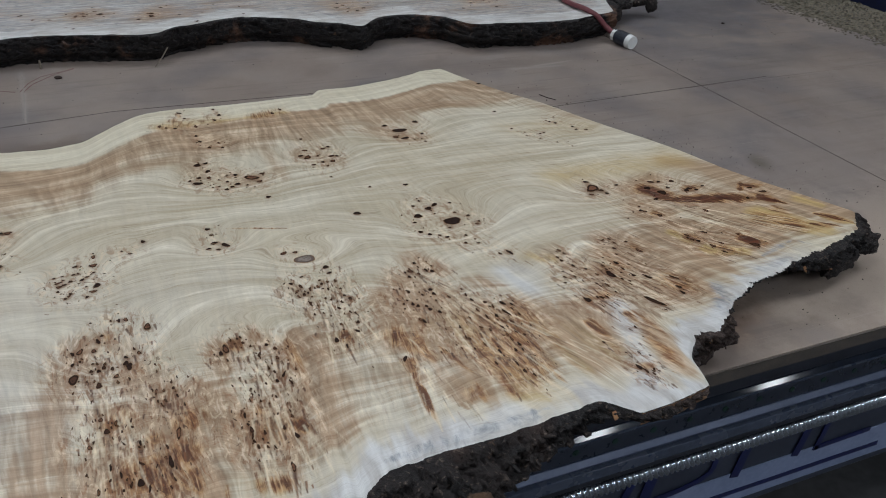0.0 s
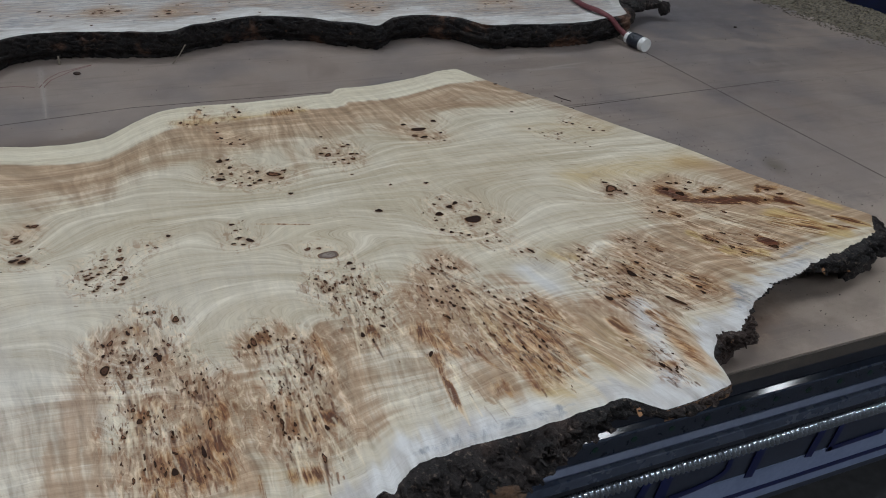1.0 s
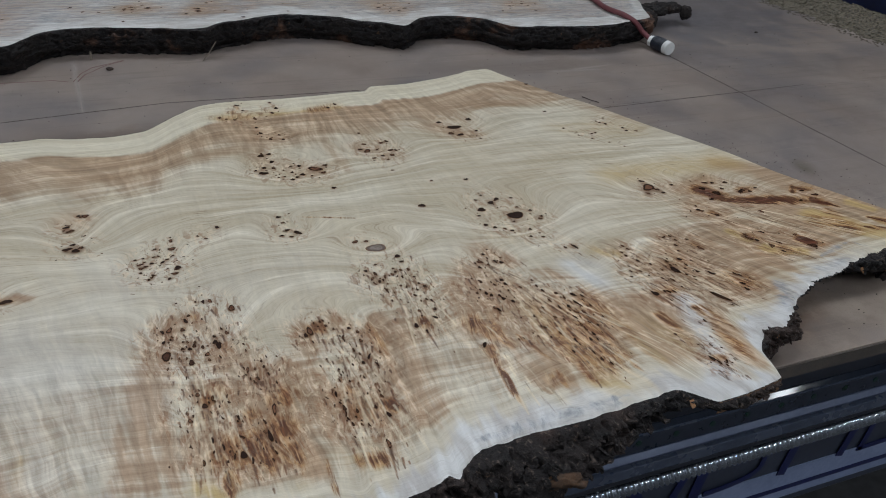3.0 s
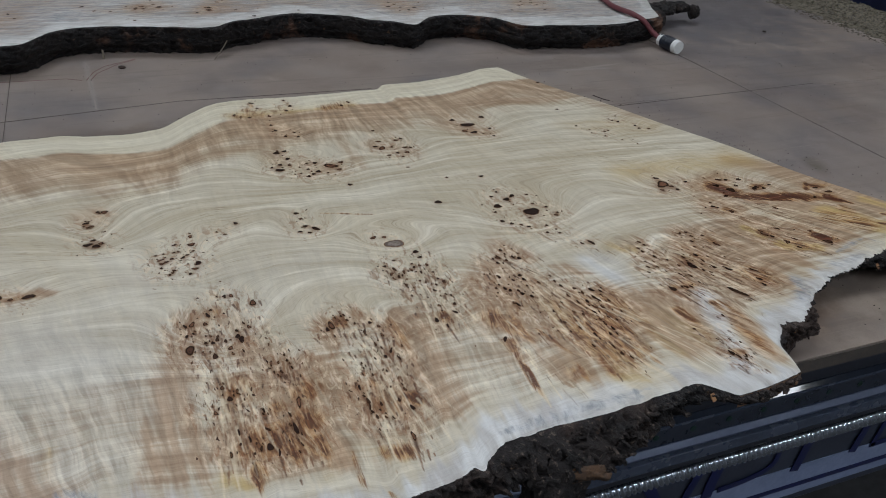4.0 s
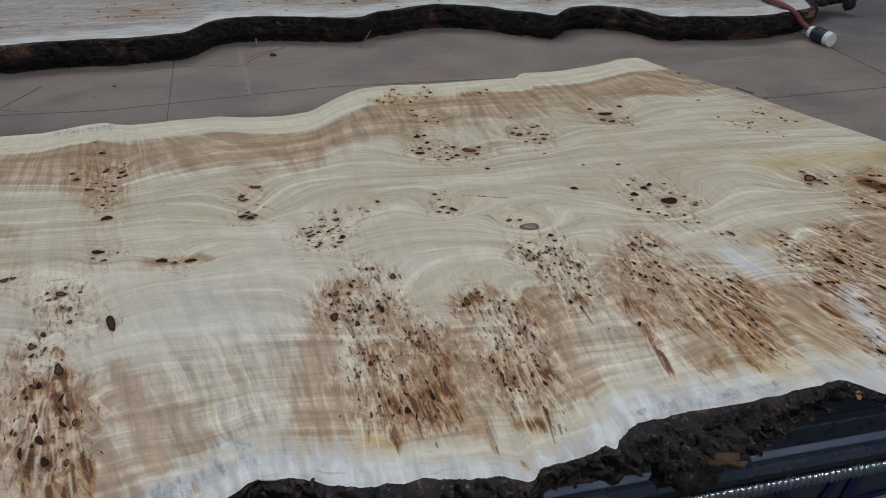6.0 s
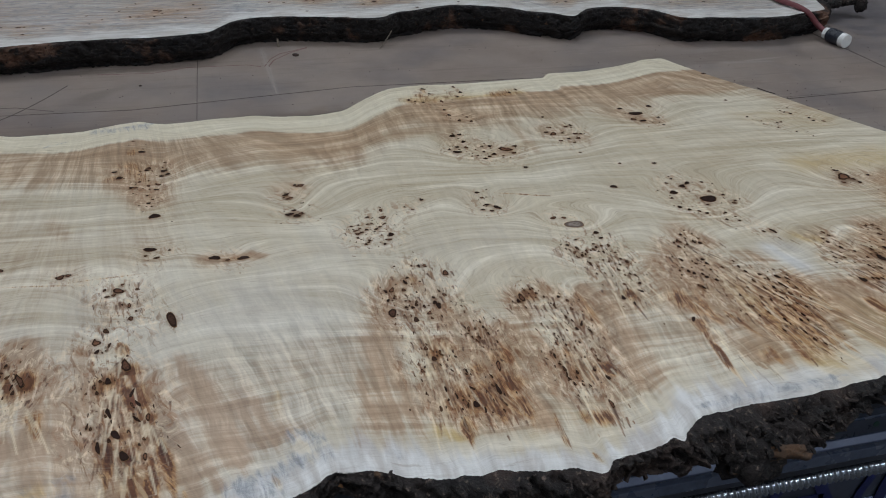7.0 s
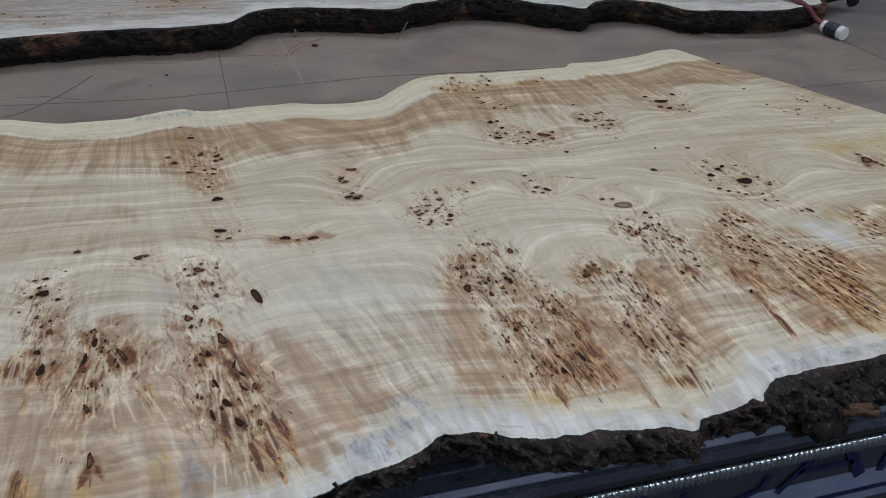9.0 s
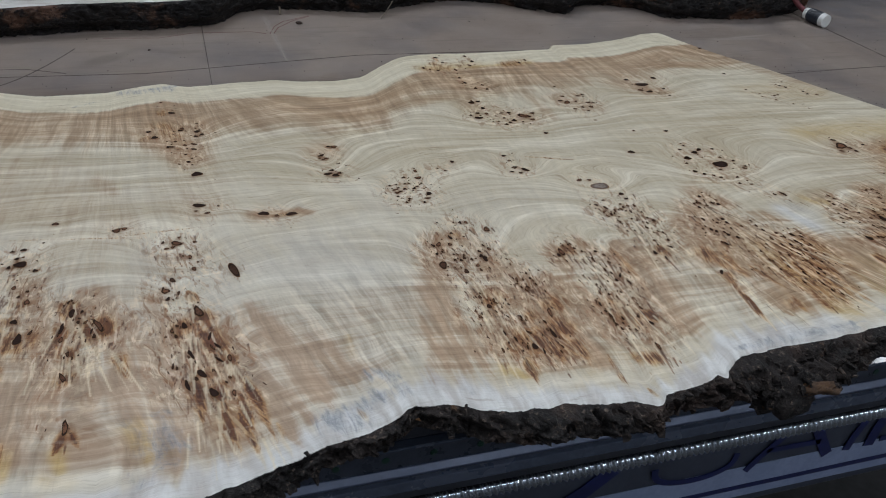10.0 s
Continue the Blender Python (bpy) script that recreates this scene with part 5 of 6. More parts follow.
    return dict(s=s, r=r, fan_x=fan_x, side=side, tan=tan, burn=burn, blue=blue, yellow=tone["yellow"], pale=pale, curl=curl, cream=cream, halo=halo, burl=burl, tail=tail, thread=thread)


def slab_face(name, nx, nv, xa, xb, near_f, far_f, top, bleached=0.0):
    x = np.linspace(xa, xb, nx)[:, None] * np.ones((1, nv))
    n, f = near_f(x[:, 0]), far_f(x[:, 0])
    f = np.maximum(f, n + 0.002)
    v = np.linspace(0, 1, nv)[None]
    y = n[:, None] + v * (f - n)[:, None]
    f_ = fields(x, y, n[:, None], f[:, None])
    if bleached:
        strip_ = soft(0.11, 0.05, y - n[:, None] + 0.05 * fbm(x * 9, y * 9, 211, 4))
        f_["pale"] = np.clip(0.85 + 0.4 * strip_, 0, 1)
        f_["tan"] = np.clip(0.50 + 0.35 * fbm(x * 4, y * 7, 213, 4) + 0.5 * f_["burl"], 0, 1) * (1 - strip_)
        f_["cream"] = 0.3 * strip_
        f_["blue"] = np.clip(0.45 * strip_ * (0.5 + fbm(x * 14, y * 14, 215, 3)) + 0.75 * (1 - strip_) * (1 - 0.7 * f_["burl"]), 0, 1)
    edge = np.minimum(y - n[:, None], f[:, None] - y)
    z = top - 0.0035 * soft(0.010, 0.0, edge) - 0.0008 * np.clip(f_["halo"], 0, 1) + 0.0004 * fbm(x * 12, y * 12, 81, 3)
    me = grid_mesh(name, x, y, z)
    vectors(me, "flow", f_["s"], f_["r"], 0 * x)
    vectors(me, "fan", *((y + 0.01 * fbm(x * 6, y * 9, 219, 3), x) if bleached else (f_["fan_x"], y)), 0 * x)
    colours(me, "tone", f_["tan"], f_["burn"], f_["blue"])
    colours(me, "tint", f_["yellow"], f_["pale"], f_["curl"])
    colours(me, "mark", f_["burl"], np.clip(f_["halo"], 0, 1), f_["side"])
    colours(me, "lines", f_["tail"], f_["thread"], f_["cream"])
    return me


SX0, SX1 = -1.28, 1.368
slab = thing("burl_slab", "thick pale poplar burl slab with dark knots and bark edge lying on the spoilboard", "wood slab", "wood slabs", at=(0, 0, BOARD))


def under(ob, parent):
    """Puts a mesh that was built at its place under a thing that stands elsewhere."""
    ob.parent = parent
    ob.matrix_parent_inverse = Matrix.Translation(parent.location).inverted()
    return ob


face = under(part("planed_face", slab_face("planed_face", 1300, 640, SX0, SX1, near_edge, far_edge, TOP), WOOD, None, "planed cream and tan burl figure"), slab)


def bark_skirt(name, xs, edge_y, out, sign, top, bottom, lump, seed, tuck_in=None, tuck_from=None):
    """The rough waney side: runs along an edge from the face down to the bottom. sign -1 faces the near side."""
    rows = 44
    v = np.linspace(0, 1, rows)[None]
    x = xs[:, None] * np.ones((1, rows))
    swell = np.sin(np.clip(v * 1.2, 0, 1) * math.pi) ** 0.7
    depth = 0.065 + 0 * xs if tuck_in is None else tuck_in(xs)
    begin_at = (0.45 + 0 * xs if tuck_from is None else tuck_from(xs))[:, None]
    tuck = np.clip((v - begin_at) / (1 - begin_at), 0, 1) ** 0.8 * depth[:, None]
    n1 = fbm(x * 11, v * 1.6 + seed, seed, 4)
    warp = 0.5 * fbm(x * 30, v * 5 + seed, seed + 1, 3)
    plates = 1 - 2.4 * np.abs(fbm(x * 38 + warp, v * 3.6 + warp + seed, seed + 3, 4))
    crumbs = fbm(x * 150, v * 16 + seed, seed + 5, 3)
    begin = soft(0, 0.10, v)
    off = swell * out(xs)[:, None] - tuck + lump * (0.8 * n1 + 1.0 * plates + 0.8 * crumbs) * begin
    off = np.where(v == 0, -0.0006, off)
    y = edge_y[:, None] + sign * off
    z = top - 0.003 - v * (top - bottom - 0.004) + (0.009 * plates + 0.005 * crumbs) * begin * soft(1, 0.85, v)
    z = np.minimum(z, top - 0.003 - 0.012 * np.clip(v * 8, 0, 1) * (sign > 0))
    x = x + 0.008 * fbm(x * 40, v * 8, seed + 7, 3) * begin
    return grid_mesh(name, x, y, z)


OUT_NEAR = [(-1.3, 0.02), (-0.6, 0.012), (-0.40, 0.004), (-0.30, 0.002), (-0.2, 0.012), (-0.10, 0.026), (0.0, 0.020), (0.08, 0.006), (0.15, 0.008), (0.20, 0.026),
            (0.26, 0.050), (0.34, 0.058), (0.40, 0.038), (0.46, 0.016), (0.54, 0.012), (0.585, 0.0), (0.73, 0.0), (0.76, 0.002), (0.80, 0.008), (0.85, 0.012), (0.89, 0.0), (1.06, 0.0), (1.12, 0.012), (1.30, 0.026), (1.37, 0.02)]
TUCK = [(-1.3, 0.065), (0.50, 0.07), (0.60, 0.15), (0.73, 0.15), (0.77, 0.08), (0.85, 0.08), (0.90, 0.14), (1.06, 0.14), (1.13, 0.09), (1.37, 0.05)]
TUCK_FROM = [(-1.3, 0.45), (0.50, 0.40), (0.60, 0.20), (0.73, 0.20), (0.77, 0.4), (0.85, 0.4), (0.90, 0.04), (1.06, 0.04), (1.13, 0.3), (1.37, 0.5)]
xs = np.linspace(SX0, SX1, 1500)
bark_mesh = bark_skirt("bark_edge", xs, near_edge(xs), lambda q: curve_through(OUT_NEAR, q), -1, TOP, BOARD, 0.013, 11, lambda q: curve_through(TUCK, q), lambda q: curve_through(TUCK_FROM, q))
bark_spots = [v.co.copy() for v in bark_mesh.vertices]
under(part("bark_edge", bark_mesh, BARK, None, "dark crumbling bark edge"), slab)
# the sawn side of the branch
bx = np.linspace(0.592, 0.7215, 60)[:, None] * np.ones((1, 8))
bz = np.linspace(TOP - 0.0032, TOP - 0.026, 8)[None] * np.ones((60, 1)) + 0.004 * fbm(bx * 30, bx * 0, 4, 3) * np.linspace(0, 1, 8)[None]
under(part("sawn_side", grid_mesh("sawn_side", bx, near_edge(bx[:, 0])[:, None] - 0.0012 + 0 * bx, bz), SAWN_WOOD, None, "sawn brown side of the branch stump"), slab)


def flakes(spots, count, luck, lo, hi, material, name):
    """Loose curled bark plates and splinters on a rough side, as one mesh."""
    rng = random.Random(luck)
    bm = bmesh.new()
    for _ in range(count):
        c = spots[rng.randrange(len(spots))]
        if not (TOP - 0.065 < c.z < TOP - 0.008):
            continue
        size = rng.uniform(lo, hi)
        m = Matrix.Translation(c) @ Euler((rng.uniform(-1.2, 1.2), rng.uniform(-1.2, 1.2), rng.uniform(0, 6.28))).to_matrix().to_4x4()
        pts = []
        for k, (a, b) in enumerate(((-1, -0.45), (-0.2, -0.6), (1, -0.3), (0.8, 0.4), (-0.1, 0.55), (-0.9, 0.35))):
            pts.append((a * size * rng.uniform(0.7, 1.2), b * size * rng.uniform(0.6, 1.3), 0.2 * size * rng.uniform(-1, 1)))
        thick = Vector((0, 0, size * 0.28))
        top_ = [bm.verts.new(m @ (Vector(p) + thick)) for p in pts]
        low_ = [bm.verts.new(m @ Vector(p)) for p in pts]
        bm.faces.new(top_)
        bm.faces.new(low_[::-1])
        for k in range(6):
            bm.faces.new((top_[k - 1], low_[k - 1], low_[k], top_[k]))
    bmesh.ops.recalc_face_normals(bm, faces=bm.faces)
    return tagged(part(name, bm, material), kind="stuff")


under(flakes(bark_spots, 900, 5, 0.003, 0.012, BARK, "bark_flakes"), slab)
under(flakes([c for c in bark_spots if 0.16 < c.x < 0.50], 380, 6, 0.004, 0.014, BARK, "bark_flakes"), slab)
under(flakes(bark_spots, 40, 7, 0.003, 0.007, LIGHT_WOOD, "splinters"), slab)


def rough_lump(name, centre, radii, seed, turn=0):
    """An uneven lump of bark."""
    bm = bmesh.new()
    bmesh.ops.create_icosphere(bm, subdivisions=4, radius=1)
    for v in bm.verts:
        d = v.co.normalized()
        k = 1 + 0.35 * noise.noise(d * 1.7 + Vector((seed, 0, 0))) + 0.22 * noise.noise(d * 4.5 + Vector((0, seed, 0))) + 0.10 * noise.noise(d * 11)
        v.co = Vector((d.x * radii[0], d.y * radii[1], d.z * radii[2])) * k
    bmesh.ops.transform(bm, matrix=pose(*centre, 0, 0, turn), verts=bm.verts)
    ob = part(name, bm, BARK)
    return smooth(ob, 60)


def torn_stub(a, b, ra, rb, seed):
    """A broken branch stub: an uneven tube whose far end is jagged."""
    a, b = Vector(a), Vector(b)
    way = (b - a).normalized()
    side = way.orthogonal().normalized()
    other = way.cross(side)
    nu, nv = 14, 22
    t = np.linspace(0, 1, nu)[:, None] * np.ones((1, nv))
    ang = np.ones((nu, 1)) * (np.arange(nv) / nv * 2 * math.pi)[None]
    rad = (ra + (rb - ra) * t) * (1 + 0.60 * fbm(np.cos(ang) * 2.6 + 7, np.sin(ang) * 2 + t * 3, seed, 3))
    t = t + soft(0.7, 1, t) * 0.45 * fbm(ang * 5, t * 0, seed + 2, 2)
    rad = rad * (1 - 0.75 * soft(0.93, 1.0, np.linspace(0, 1, nu)[:, None]))
    p = [a[k] + (b - a)[k] * t + rad * (side[k] * np.cos(ang) + other[k] * np.sin(ang)) for k in range(3)]
    return grid_mesh("branch_stub", *p, closed=True)


under(rough_lump("bark_lump", (0.295, 0.612, 0.838), (0.050, 0.030, 0.036), 12, 10), slab)
under(part("branch_stub", torn_stub((0.284, 0.602, 0.856), (0.320, 0.582, 0.869), 0.0095, 0.0080, 3), STUB_WOOD, None, "broken brown branch stub"), slab)
under(part("torn_end", torn_stub((0.314, 0.585, 0.867), (0.334, 0.574, 0.874), 0.0070, 0.0088, 8), STUB_WOOD, None, "torn orange end of the stub"), slab)
xf = np.linspace(SX0, 0.905, 300)
under(part("bark_edge", bark_skirt("bark_edge", xf, far_edge(xf), lambda q: 0.01 + 0 * q, 1, TOP, BOARD, 0.008, 15), BARK, None, "dark crumbling bark edge"), slab)
# sawn end and hidden faces
cx = np.linspace(0.905, SX1, 200)[:, None] * np.ones((1, 12))
cz = np.linspace(TOP - 0.0035, BOARD, 12)[None] * np.ones((200, 1))
cy = far_edge(cx[:, 0])[:, None] + 0.0004 * fbm(cx * 60, cz * 60, 3, 2)
under(part("sawn_end", grid_mesh("sawn_end", cx, cy, cz), LIGHT_WOOD, None, "sawn end grain"), slab)
ly = np.linspace(near_edge(np.array([SX0]))[0], far_edge(np.array([SX0]))[0], 30)[:, None] * np.ones((1, 6))
lz = np.linspace(TOP - 0.003, BOARD, 6)[None] * np.ones((30, 1))
under(part("sawn_end", grid_mesh("sawn_end", 0 * ly + SX0, ly, lz), LIGHT_WOOD, None, "sawn end grain"), slab)
ux = np.linspace(SX0, SX1, 300)[:, None] * np.ones((1, 8))
un, uf = near_edge(ux[:, 0]) + curve_through(TUCK, ux[:, 0]) + 0.012, far_edge(ux[:, 0])
uf = np.maximum(uf, un + 0.001)
uy = un[:, None] + np.linspace(0, 1, 8)[None] * (uf - un)[:, None]
under(part("underside", grid_mesh("underside", ux, uy, 0 * ux + BOARD + 0.001), BARK, None), slab)


def knot_shape(seed, wild=0.75):
    """An uneven dished disc of radius 1, its rim marked."""
    rng = random.Random(seed)
    bm = bmesh.new()
    n = 16
    p2, p3 = rng.uniform(0, 6), rng.uniform(0, 6)
    wave = [1 + wild * (0.20 * math.sin(2 * k / n * 2 * math.pi + p2) + 0.18 * math.sin(3 * k / n * 2 * math.pi + p3) + rng.uniform(-0.16, 0.16)) for k in range(n)]
    rims = []
    for rad, h in ((1.0, 0.0), (0.82, 0.35), (0.45, 0.15)):
        rims.append([bm.verts.new((rad * wave[k] * math.cos(k / n * 2 * math.pi), rad * wave[k] * math.sin(k / n * 2 * math.pi), h)) for k in range(n)])
    mid = bm.verts.new((0, 0, -0.1))
    for a, b in zip(rims[:-1], rims[1:]):
        for k in range(n):
            bm.faces.new((a[k], a[(k + 1) % n], b[(k + 1) % n], b[k]))
    for k in range(n):
        bm.faces.new((rims[-1][k], rims[-1][(k + 1) % n], mid))
    me = bpy.data.meshes.new("knot")
    bm.to_mesh(me)
    bm.free()
    at = me.attributes.new("rim", "FLOAT", "POINT")
    for i, v in enumerate(me.vertices):
        at.data[i].value = min(1.0, math.hypot(v.co.x, v.co.y) / wave[i % n if i < 3 * n else 0]) if i < 3 * n else 0.0
    me.polygons.foreach_set("use_smooth", np.ones(len(me.polygons), bool))
    me.materials.append(KNOT)
    return me


KNOT_SHAPES = [knot_shape(k) for k in range(9)]


def place_knots(spots, parent, luck, most=300):
    """The largest eyes are pieces of their own; the many smallest are one mesh."""
    rng = random.Random(luck)
    rest_v, rest_f, rest_rim = [], [], []
    for i, (kx, ky, size, cluster) in enumerate(sorted(spots, key=lambda k: -k[2])):
        if cluster == "far_edge":
            long, turn = rng.uniform(1.2, 2.0), -80 + rng.gauss(0, 20)
        elif ky > 1.1:
            long, turn = rng.uniform(1.0, 1.6), rng.gauss(0, 35)
        else:
            slope = float(curve_through(SLANT, np.array([kx]))[0])
            long, turn = (rng.uniform(1.7, 3.8) if ky < 0.93 else rng.uniform(1.2, 2.4)), -90 + math.degrees(math.atan(slope)) + rng.gauss(0, 12)
        half = max(0.0014, size * rng.uniform(0.36, 0.52))
        m = pose(kx, ky, TOP + 0.0004, 0, 0, turn) @ Matrix.Diagonal((half * long ** 0.5, half / long ** 0.5, 0.0012, 1))
        shape = KNOT_SHAPES[rng.randrange(9)]
        if cluster == "slot":
            shape = knot_shape(41, 0.3)
            m = pose(kx, ky, TOP + 0.0004, 0, 0, -76) @ Matrix.Diagonal((0.022, 0.0068, 0.0010, 1))
        if cluster == "grey" and size > 0.02:
            shape = knot_shape(40, 0.3)
            shape.materials[0] = GREY_KNOT
            m = pose(kx, ky, TOP + 0.0004, 0, 0, 5) @ Matrix.Diagonal((0.019, 0.013, 0.0008, 1))
        if i < most:
            ob = part("knot", shape, None)
            ob.matrix_basis = m
            under(ob, parent)
        else:
            k = len(rest_v)
            rest_v.extend(m @ v.co for v in shape.vertices)
            rest_f.extend([k + q for q in p.vertices] for p in shape.polygons)
            rest_rim.extend(d.value for d in shape.attributes["rim"].data)
    if rest_v:
        me = bpy.data.meshes.new("pin_knots")
        me.from_pydata(rest_v, [], rest_f)
        me.attributes.new("rim", "FLOAT", "POINT").data.foreach_set("value", rest_rim)
        tagged(under(part("pin_knots", me, PIN_KNOT), parent), kind="stuff")


pins = random.Random(31)
PINS = []
for kx, ky, size, cluster in KNOTS:
    if cluster not in ("single", "dots", "row", "mid", "grey", "yellow", "slot"):
        for _ in range(pins.choice((0, 0, 1, 1, 2))):
            PINS.append((kx + pins.gauss(0, 0.018), ky + pins.gauss(0, 0.018), pins.uniform(0.0026, 0.0050), "pin"))
place_knots(KNOTS + PINS, slab, 4)

# ---- the second slab ----
NEAR_2 = [(-2.0, 2.45), (-1.3, 2.47), (-1.027, 2.491), (-0.881, 2.52), (-0.727, 2.532), (-0.535, 2.534), (-0.401, 2.557), (-0.307, 2.674),
          (-0.214, 2.706), (-0.051, 2.685), (0.157, 2.640), (0.215, 2.685), (0.309, 2.720), (0.443, 2.757), (0.62, 2.695), (0.681, 2.636),
          (0.749, 2.603), (0.813, 2.558), (0.86, 2.60), (0.899, 2.635), (0.968, 2.654), (1.112, 2.593), (1.185, 2.475), (1.267, 2.463),
          (1.515, 2.432), (1.655, 2.465), (1.748, 2.490), (1.80, 2.60), (1.86, 2.72)]


def near_edge_2(x):
    return curve_through(NEAR_2, x) + 0.006 * fbm(x * 25, x * 0 + 8.1, 19, 3)


def far_edge_2(x):
    return 3.52 + 0.05 * fbm(x * 3, x * 0 + 2.1, 23, 3)


KNOTS_1, SMEARS_1 = KNOTS, SMEARS
KNOTS, SMEARS = [], []
rng = random.Random(12)
for gx, gy, spread, count in ((-0.62, 2.78, 0.10, 16), (-0.1, 2.88, 0.09, 18), (0.28, 2.86, 0.08, 14), (0.86, 2.78, 0.07, 10), (1.35, 2.72, 0.08, 12), (-1.0, 2.68, 0.10, 12), (0.6, 3.1, 0.1, 10)):
    KNOTS.extend((gx + rng.gauss(0, spread), gy + rng.gauss(0, spread * 0.6), abs(rng.gauss(0.006, 0.004)) + 0.004, "far") for _ in range(count))
slab_2 = thing("burl_slab", "thick pale burl slab with black bark edge lying on the spoilboard", "wood slab", "wood slabs", at=(0, 0, BOARD))
under(part("planed_face", slab_face("planed_face", 620, 180, -2.0, 1.85, near_edge_2, far_edge_2, TOP, 0.7), WOOD, None, "whitish planed burl figure"), slab_2)
xs = np.linspace(-2.0, 1.85, 700)
under(part("bark_edge", bark_skirt("bark_edge", xs, near_edge_2(xs), lambda q: 0.010 + 0.012 * fbm(q * 5, 0 * q, 217, 2) + 0.03 * soft(1.70, 1.82, q), -1, TOP, BOARD, 0.011, 41, lambda q: 0.018 + 0 * q, lambda q: 0.7 + 0 * q), BLACK_BARK, None, "black lumpy bark edge"), slab_2)
place_knots(KNOTS, slab_2, 6)

for centre, radii, seed, turn in (((1.80, 2.60, 0.852), (0.075, 0.05, 0.034), 3, 35), ((1.90, 2.68, 0.862), (0.08, 0.045, 0.024), 5, 30), ((2.00, 2.71, 0.858), (0.06, 0.03, 0.02), 8, -20), ((2.055, 2.67, 0.846), (0.022, 0.024, 0.028), 9, 0)):
    under(rough_lump("bark_lump", centre, radii, seed, turn), slab_2)
for centre, radii, seed, turn in (((0.862, 0.766, 0.852), (0.020, 0.015, 0.013), 2, 10), ((0.805, 0.757, 0.840), (0.024, 0.015, 0.018), 4, 20), ((1.335, 0.925, 0.858), (0.032, 0.024, 0.022), 6, 40), ((1.24, 0.905, 0.850), (0.06, 0.03, 0.03), 7, 20)):
    under(rough_lump("bark_lump", centre, radii, seed, turn), slab)

# ---- plug and cord ----
plug = thing("power_plug", "black and white twist-lock plug with red cord on the spoilboard", "plug")
axis = Vector((0.18, -1.0, -0.05)).normalized()
c0 = Vector((1.716, 2.388, BOARD + 0.0275))
plug_body = smooth(part("body", rod(c0 - axis * 0.002, c0 + axis * 0.054, 0.0240, 24), PLUG_BLACK, plug, "black nylon body"))
for k in range(3):
    smooth(part("grip_ring", rod(c0 + axis * (0.008 + 0.012 * k), c0 + axis * (0.013 + 0.012 * k), 0.0250, 24), PLUG_BLACK, plug_body))
smooth(part("front", rod(c0 + axis * 0.054, c0 + axis * 0.074, 0.0246, 24, None, 0.0230), PLUG_WHITE, plug, "off-white nylon face"))
clamp = smooth(part("clamp", rod(c0 - axis * 0.020, c0 - axis * 0.002, 0.0215, 8), PLUG_WHITE, plug, "white cord clamp"))
smooth(part("screw_head", rod(c0 - axis * 0.014 + Vector((0, 0, 0.016)), c0 - axis * 0.014 + Vector((0, 0, 0.021)), 0.005, 12), STEEL, clamp))


def tube(name, points, radius, sides=12, steps=60):
    """A round cord along a smooth line through points."""
    p = np.array([tuple(q) for q in points], float)
    t = np.linspace(0, 1, len(p))
    u = np.linspace(0, 1, steps)
    line = np.stack([curve_through(np.stack([t, p[:, k]], 1), u) for k in range(3)], 1)
    d = np.gradient(line, axis=0)
    d /= np.linalg.norm(d, axis=1)[:, None]
    a = np.cross(d, np.array([0.3, 0.2, 1.0]))
    a /= np.linalg.norm(a, axis=1)[:, None]
    b = np.cross(d, a)
    ang = np.arange(sides) / sides * 2 * math.pi
    ring = line[:, None] + radius * (a[:, None] * np.cos(ang)[None, :, None] + b[:, None] * np.sin(ang)[None, :, None])
    return grid_mesh(name, ring[..., 0], ring[..., 1], ring[..., 2], closed=True)


part("cord", tube("cord", [c0 - axis * 0.012, (1.694, 2.44, 0.850), (1.66, 2.462, 0.888), (1.630, 2.51, TOP + 0.014), (1.625, 2.60, TOP + 0.0115), (1.65, 2.78, TOP + 0.0115), (1.64, 3.2, TOP + 0.0115)], 0.0095), RUBBER_RED, plug, "dusty red rubber cord")

# ---- wood chips at the bed's end ----
hx = np.linspace(2.66, 2.955, 40)[:, None] * np.ones((1, 160))
hy = np.ones((40, 1)) * np.linspace(1.3, 3.5, 160)[None]
shore = 2.69 + 0.03 * fbm(hy * 6, hy * 0, 91, 3)
hz = BOARD - 0.002 + 0.045 * soft(0.0, 0.26, hx - shore) + 0.006 * fbm(hx * 40, hy * 40, 93, 3) * soft(-0.01, 0.05, hx - shore)
rng = random.Random(8)
heap = bmesh.new()
for k in range(5200):
    i, j = rng.randrange(40), rng.randrange(160)
    if rng.random() > soft(-0.06, 0.03, hx[i, j] - shore[i, j]):
        continue
    size = rng.uniform(0.004, 0.012)
    spot = (hx[i, j] + rng.uniform(-0.006, 0.006), hy[i, j] + rng.uniform(-0.008, 0.008), max(hz[i, j], BOARD) + 0.001)
    m = pose(*spot, rng.uniform(-35, 35), rng.uniform(-35, 35), rng.uniform(0, 360)) @ Matrix.Diagonal((size, size * 0.7, 0.002, 1))
    q = [heap.verts.new(m @ Vector(c)) for c in ((-0.6, -0.3, 0), (0.5, -0.5, 0.2), (0.6, 0.4, -0.2), (-0.4, 0.5, 0.3))]
    w = [heap.verts.new(v.co + Vector((0, 0, -0.0015))) for v in q]
    heap.faces.new(q)
    for k2 in range(4):
        heap.faces.new((q[k2 - 1], w[k2 - 1], w[k2], q[k2]))
chips = thing("wood_chips", "heap of grey-tan planer chips along the bed's end", "wood chips", kind="stuff")
part("mound", grid_mesh("mound", hx, hy, hz), CHIP, chips)
part("loose_chips", heap, CHIP, chips)
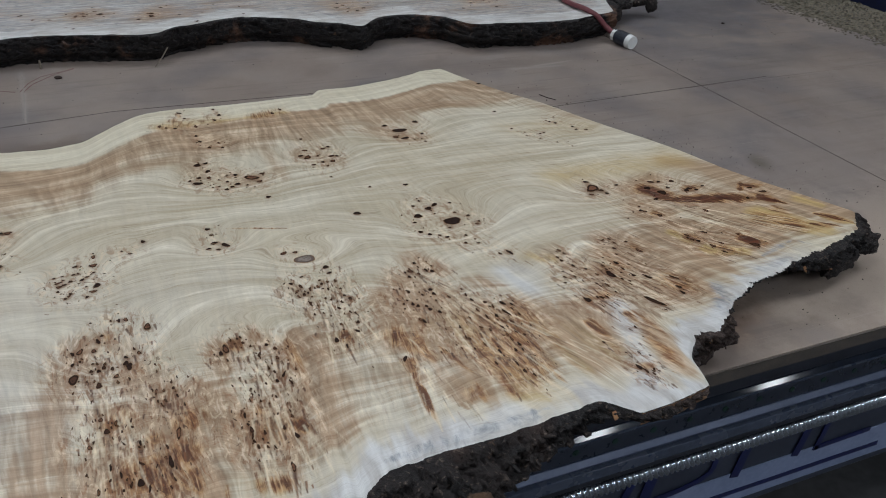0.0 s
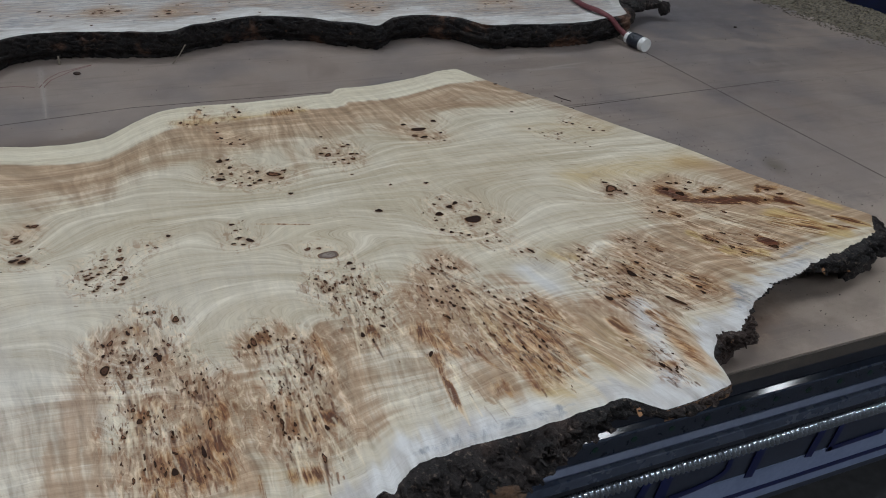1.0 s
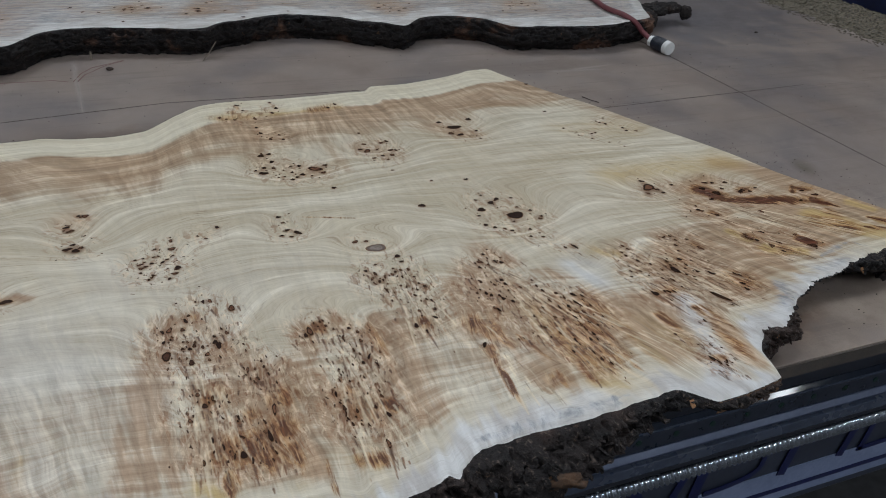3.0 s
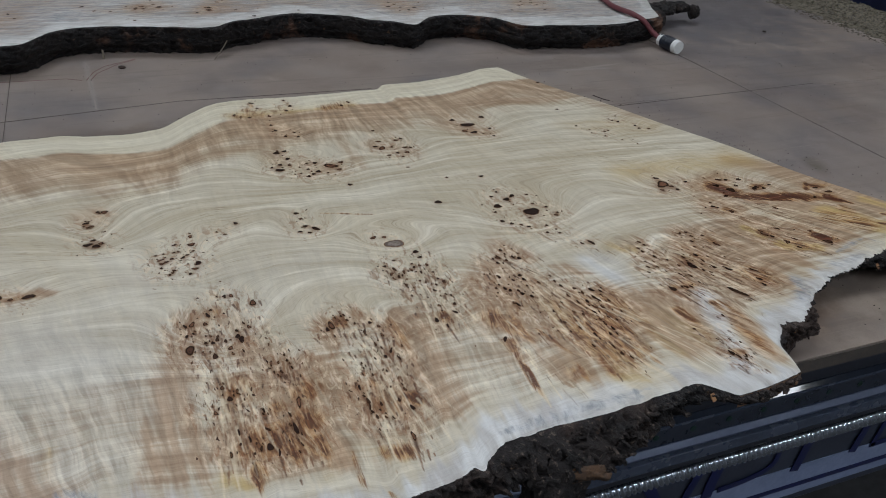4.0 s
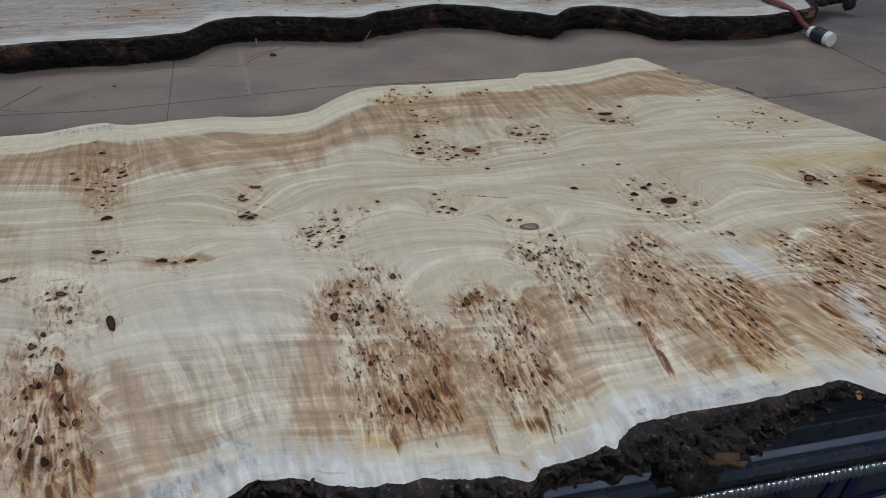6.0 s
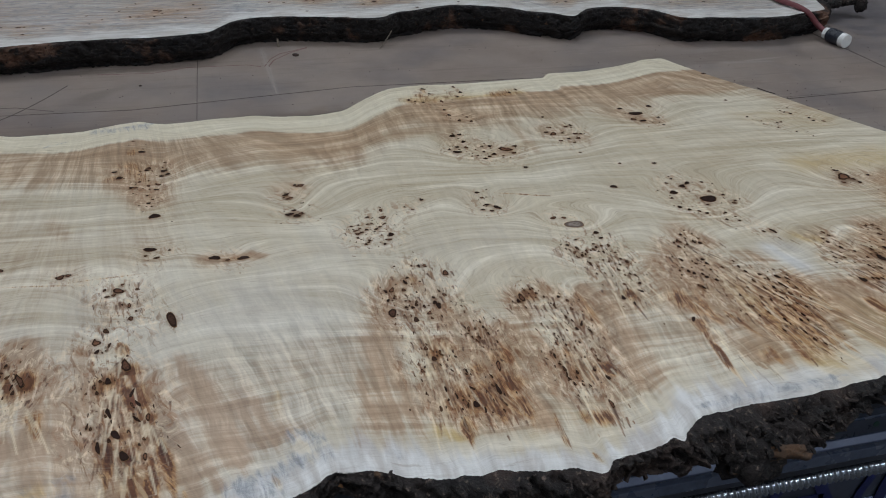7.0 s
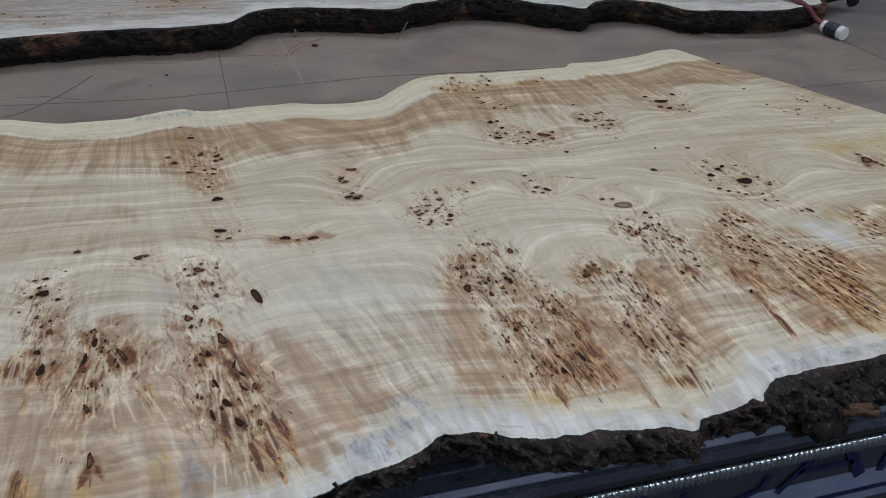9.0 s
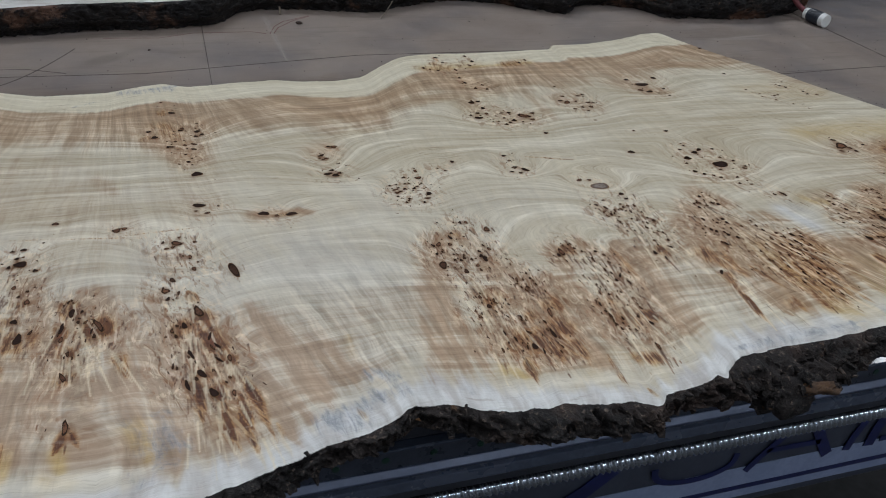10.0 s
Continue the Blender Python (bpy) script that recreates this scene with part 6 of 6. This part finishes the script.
tagged(part("backdrop", box((2.955, -0.5, 0.0), (3.20, 6.0, 1.10), 0.01), NAVY), "navy blue painted machine side", "machine", kind="structure")

# ---- dirt on the bed ----
rng = random.Random(21)
crumbs = bmesh.new()


def crumb(cx, cy, size):
    m = pose(cx, cy, BOARD + size * 0.22, rng.uniform(0, 360), rng.uniform(0, 360), rng.uniform(0, 360))
    bmesh.ops.create_icosphere(crumbs, subdivisions=1, radius=size * 0.5, matrix=m @ Matrix.Diagonal((1, rng.uniform(0.4, 0.8), rng.uniform(0.3, 0.6), 1)))


for k in range(360):
    t_ = rng.random()
    crumb(0.97 + 0.42 * t_ + abs(rng.gauss(0, 0.14)), 1.98 - 0.95 * t_ + abs(rng.gauss(0, 0.09)), rng.uniform(0.0015, 0.0045))
for k in range(190):
    crumb(rng.uniform(-1.2, 2.5), rng.uniform(2.0, 2.6), rng.uniform(0.0018, 0.0045))
for k in range(90):
    crumb(rng.uniform(1.3, 2.5), rng.uniform(0.85, 2.2), rng.uniform(0.0015, 0.004))
for k in range(70):
    crumb(rng.uniform(0.8, 1.6), rng.uniform(0.78, 1.1), rng.uniform(0.002, 0.004))
tagged(part("sawdust_crumbs", crumbs, CHIP_DARK), "dark crumbs of bark scattered on the spoilboard", "crumbs", kind="stuff")
for cx_, cy_, size in ((-0.13, 2.553, 0.017), (2.28, 2.50, 0.012), (-0.59, 2.35, 0.007)):
    chunk = bmesh.new()
    bmesh.ops.create_icosphere(chunk, subdivisions=3, radius=size * 0.5)
    for v in chunk.verts:
        v.co *= 1 + 0.35 * noise.noise(v.co * 90)
        v.co.z *= 0.55
        v.co.x *= 1.3
    ob = part("bark_chip", chunk, CHIP_DARK)
    ob.location = (cx_, cy_, BOARD + size * 0.24)
    tagged(ob, "small dark bark chip lying on the spoilboard", "bark chip", "bark chips")
peg = smooth(part("wood_peg", rod((-0.175, 2.660, BOARD - 0.001), (-0.176, 2.664, BOARD + 0.026), 0.0040, 10, None, 0.0028), STUB_PALE))
tagged(peg, "short pale splinter standing against the bark", "splinter")
stick = part("bark_stick", tube("bark_stick", [(0.149, 2.582, BOARD + 0.001), (0.174, 2.604, BOARD + 0.021), (0.198, 2.626, BOARD + 0.046)], 0.0017, 8, 14), STUB_PALE)
tagged(stick, "thin pale stick leaning on the black bark", "stick")
part("twig", tube("twig", [(1.215, 1.950, BOARD + 0.0015), (1.198, 1.972, BOARD + 0.003), (1.190, 2.005, BOARD + 0.0015)], 0.0012, 6, 16), CHIP_DARK)
tagged(bpy.data.objects["twig"], "thin curled dark bark sliver on the spoilboard", "sliver")
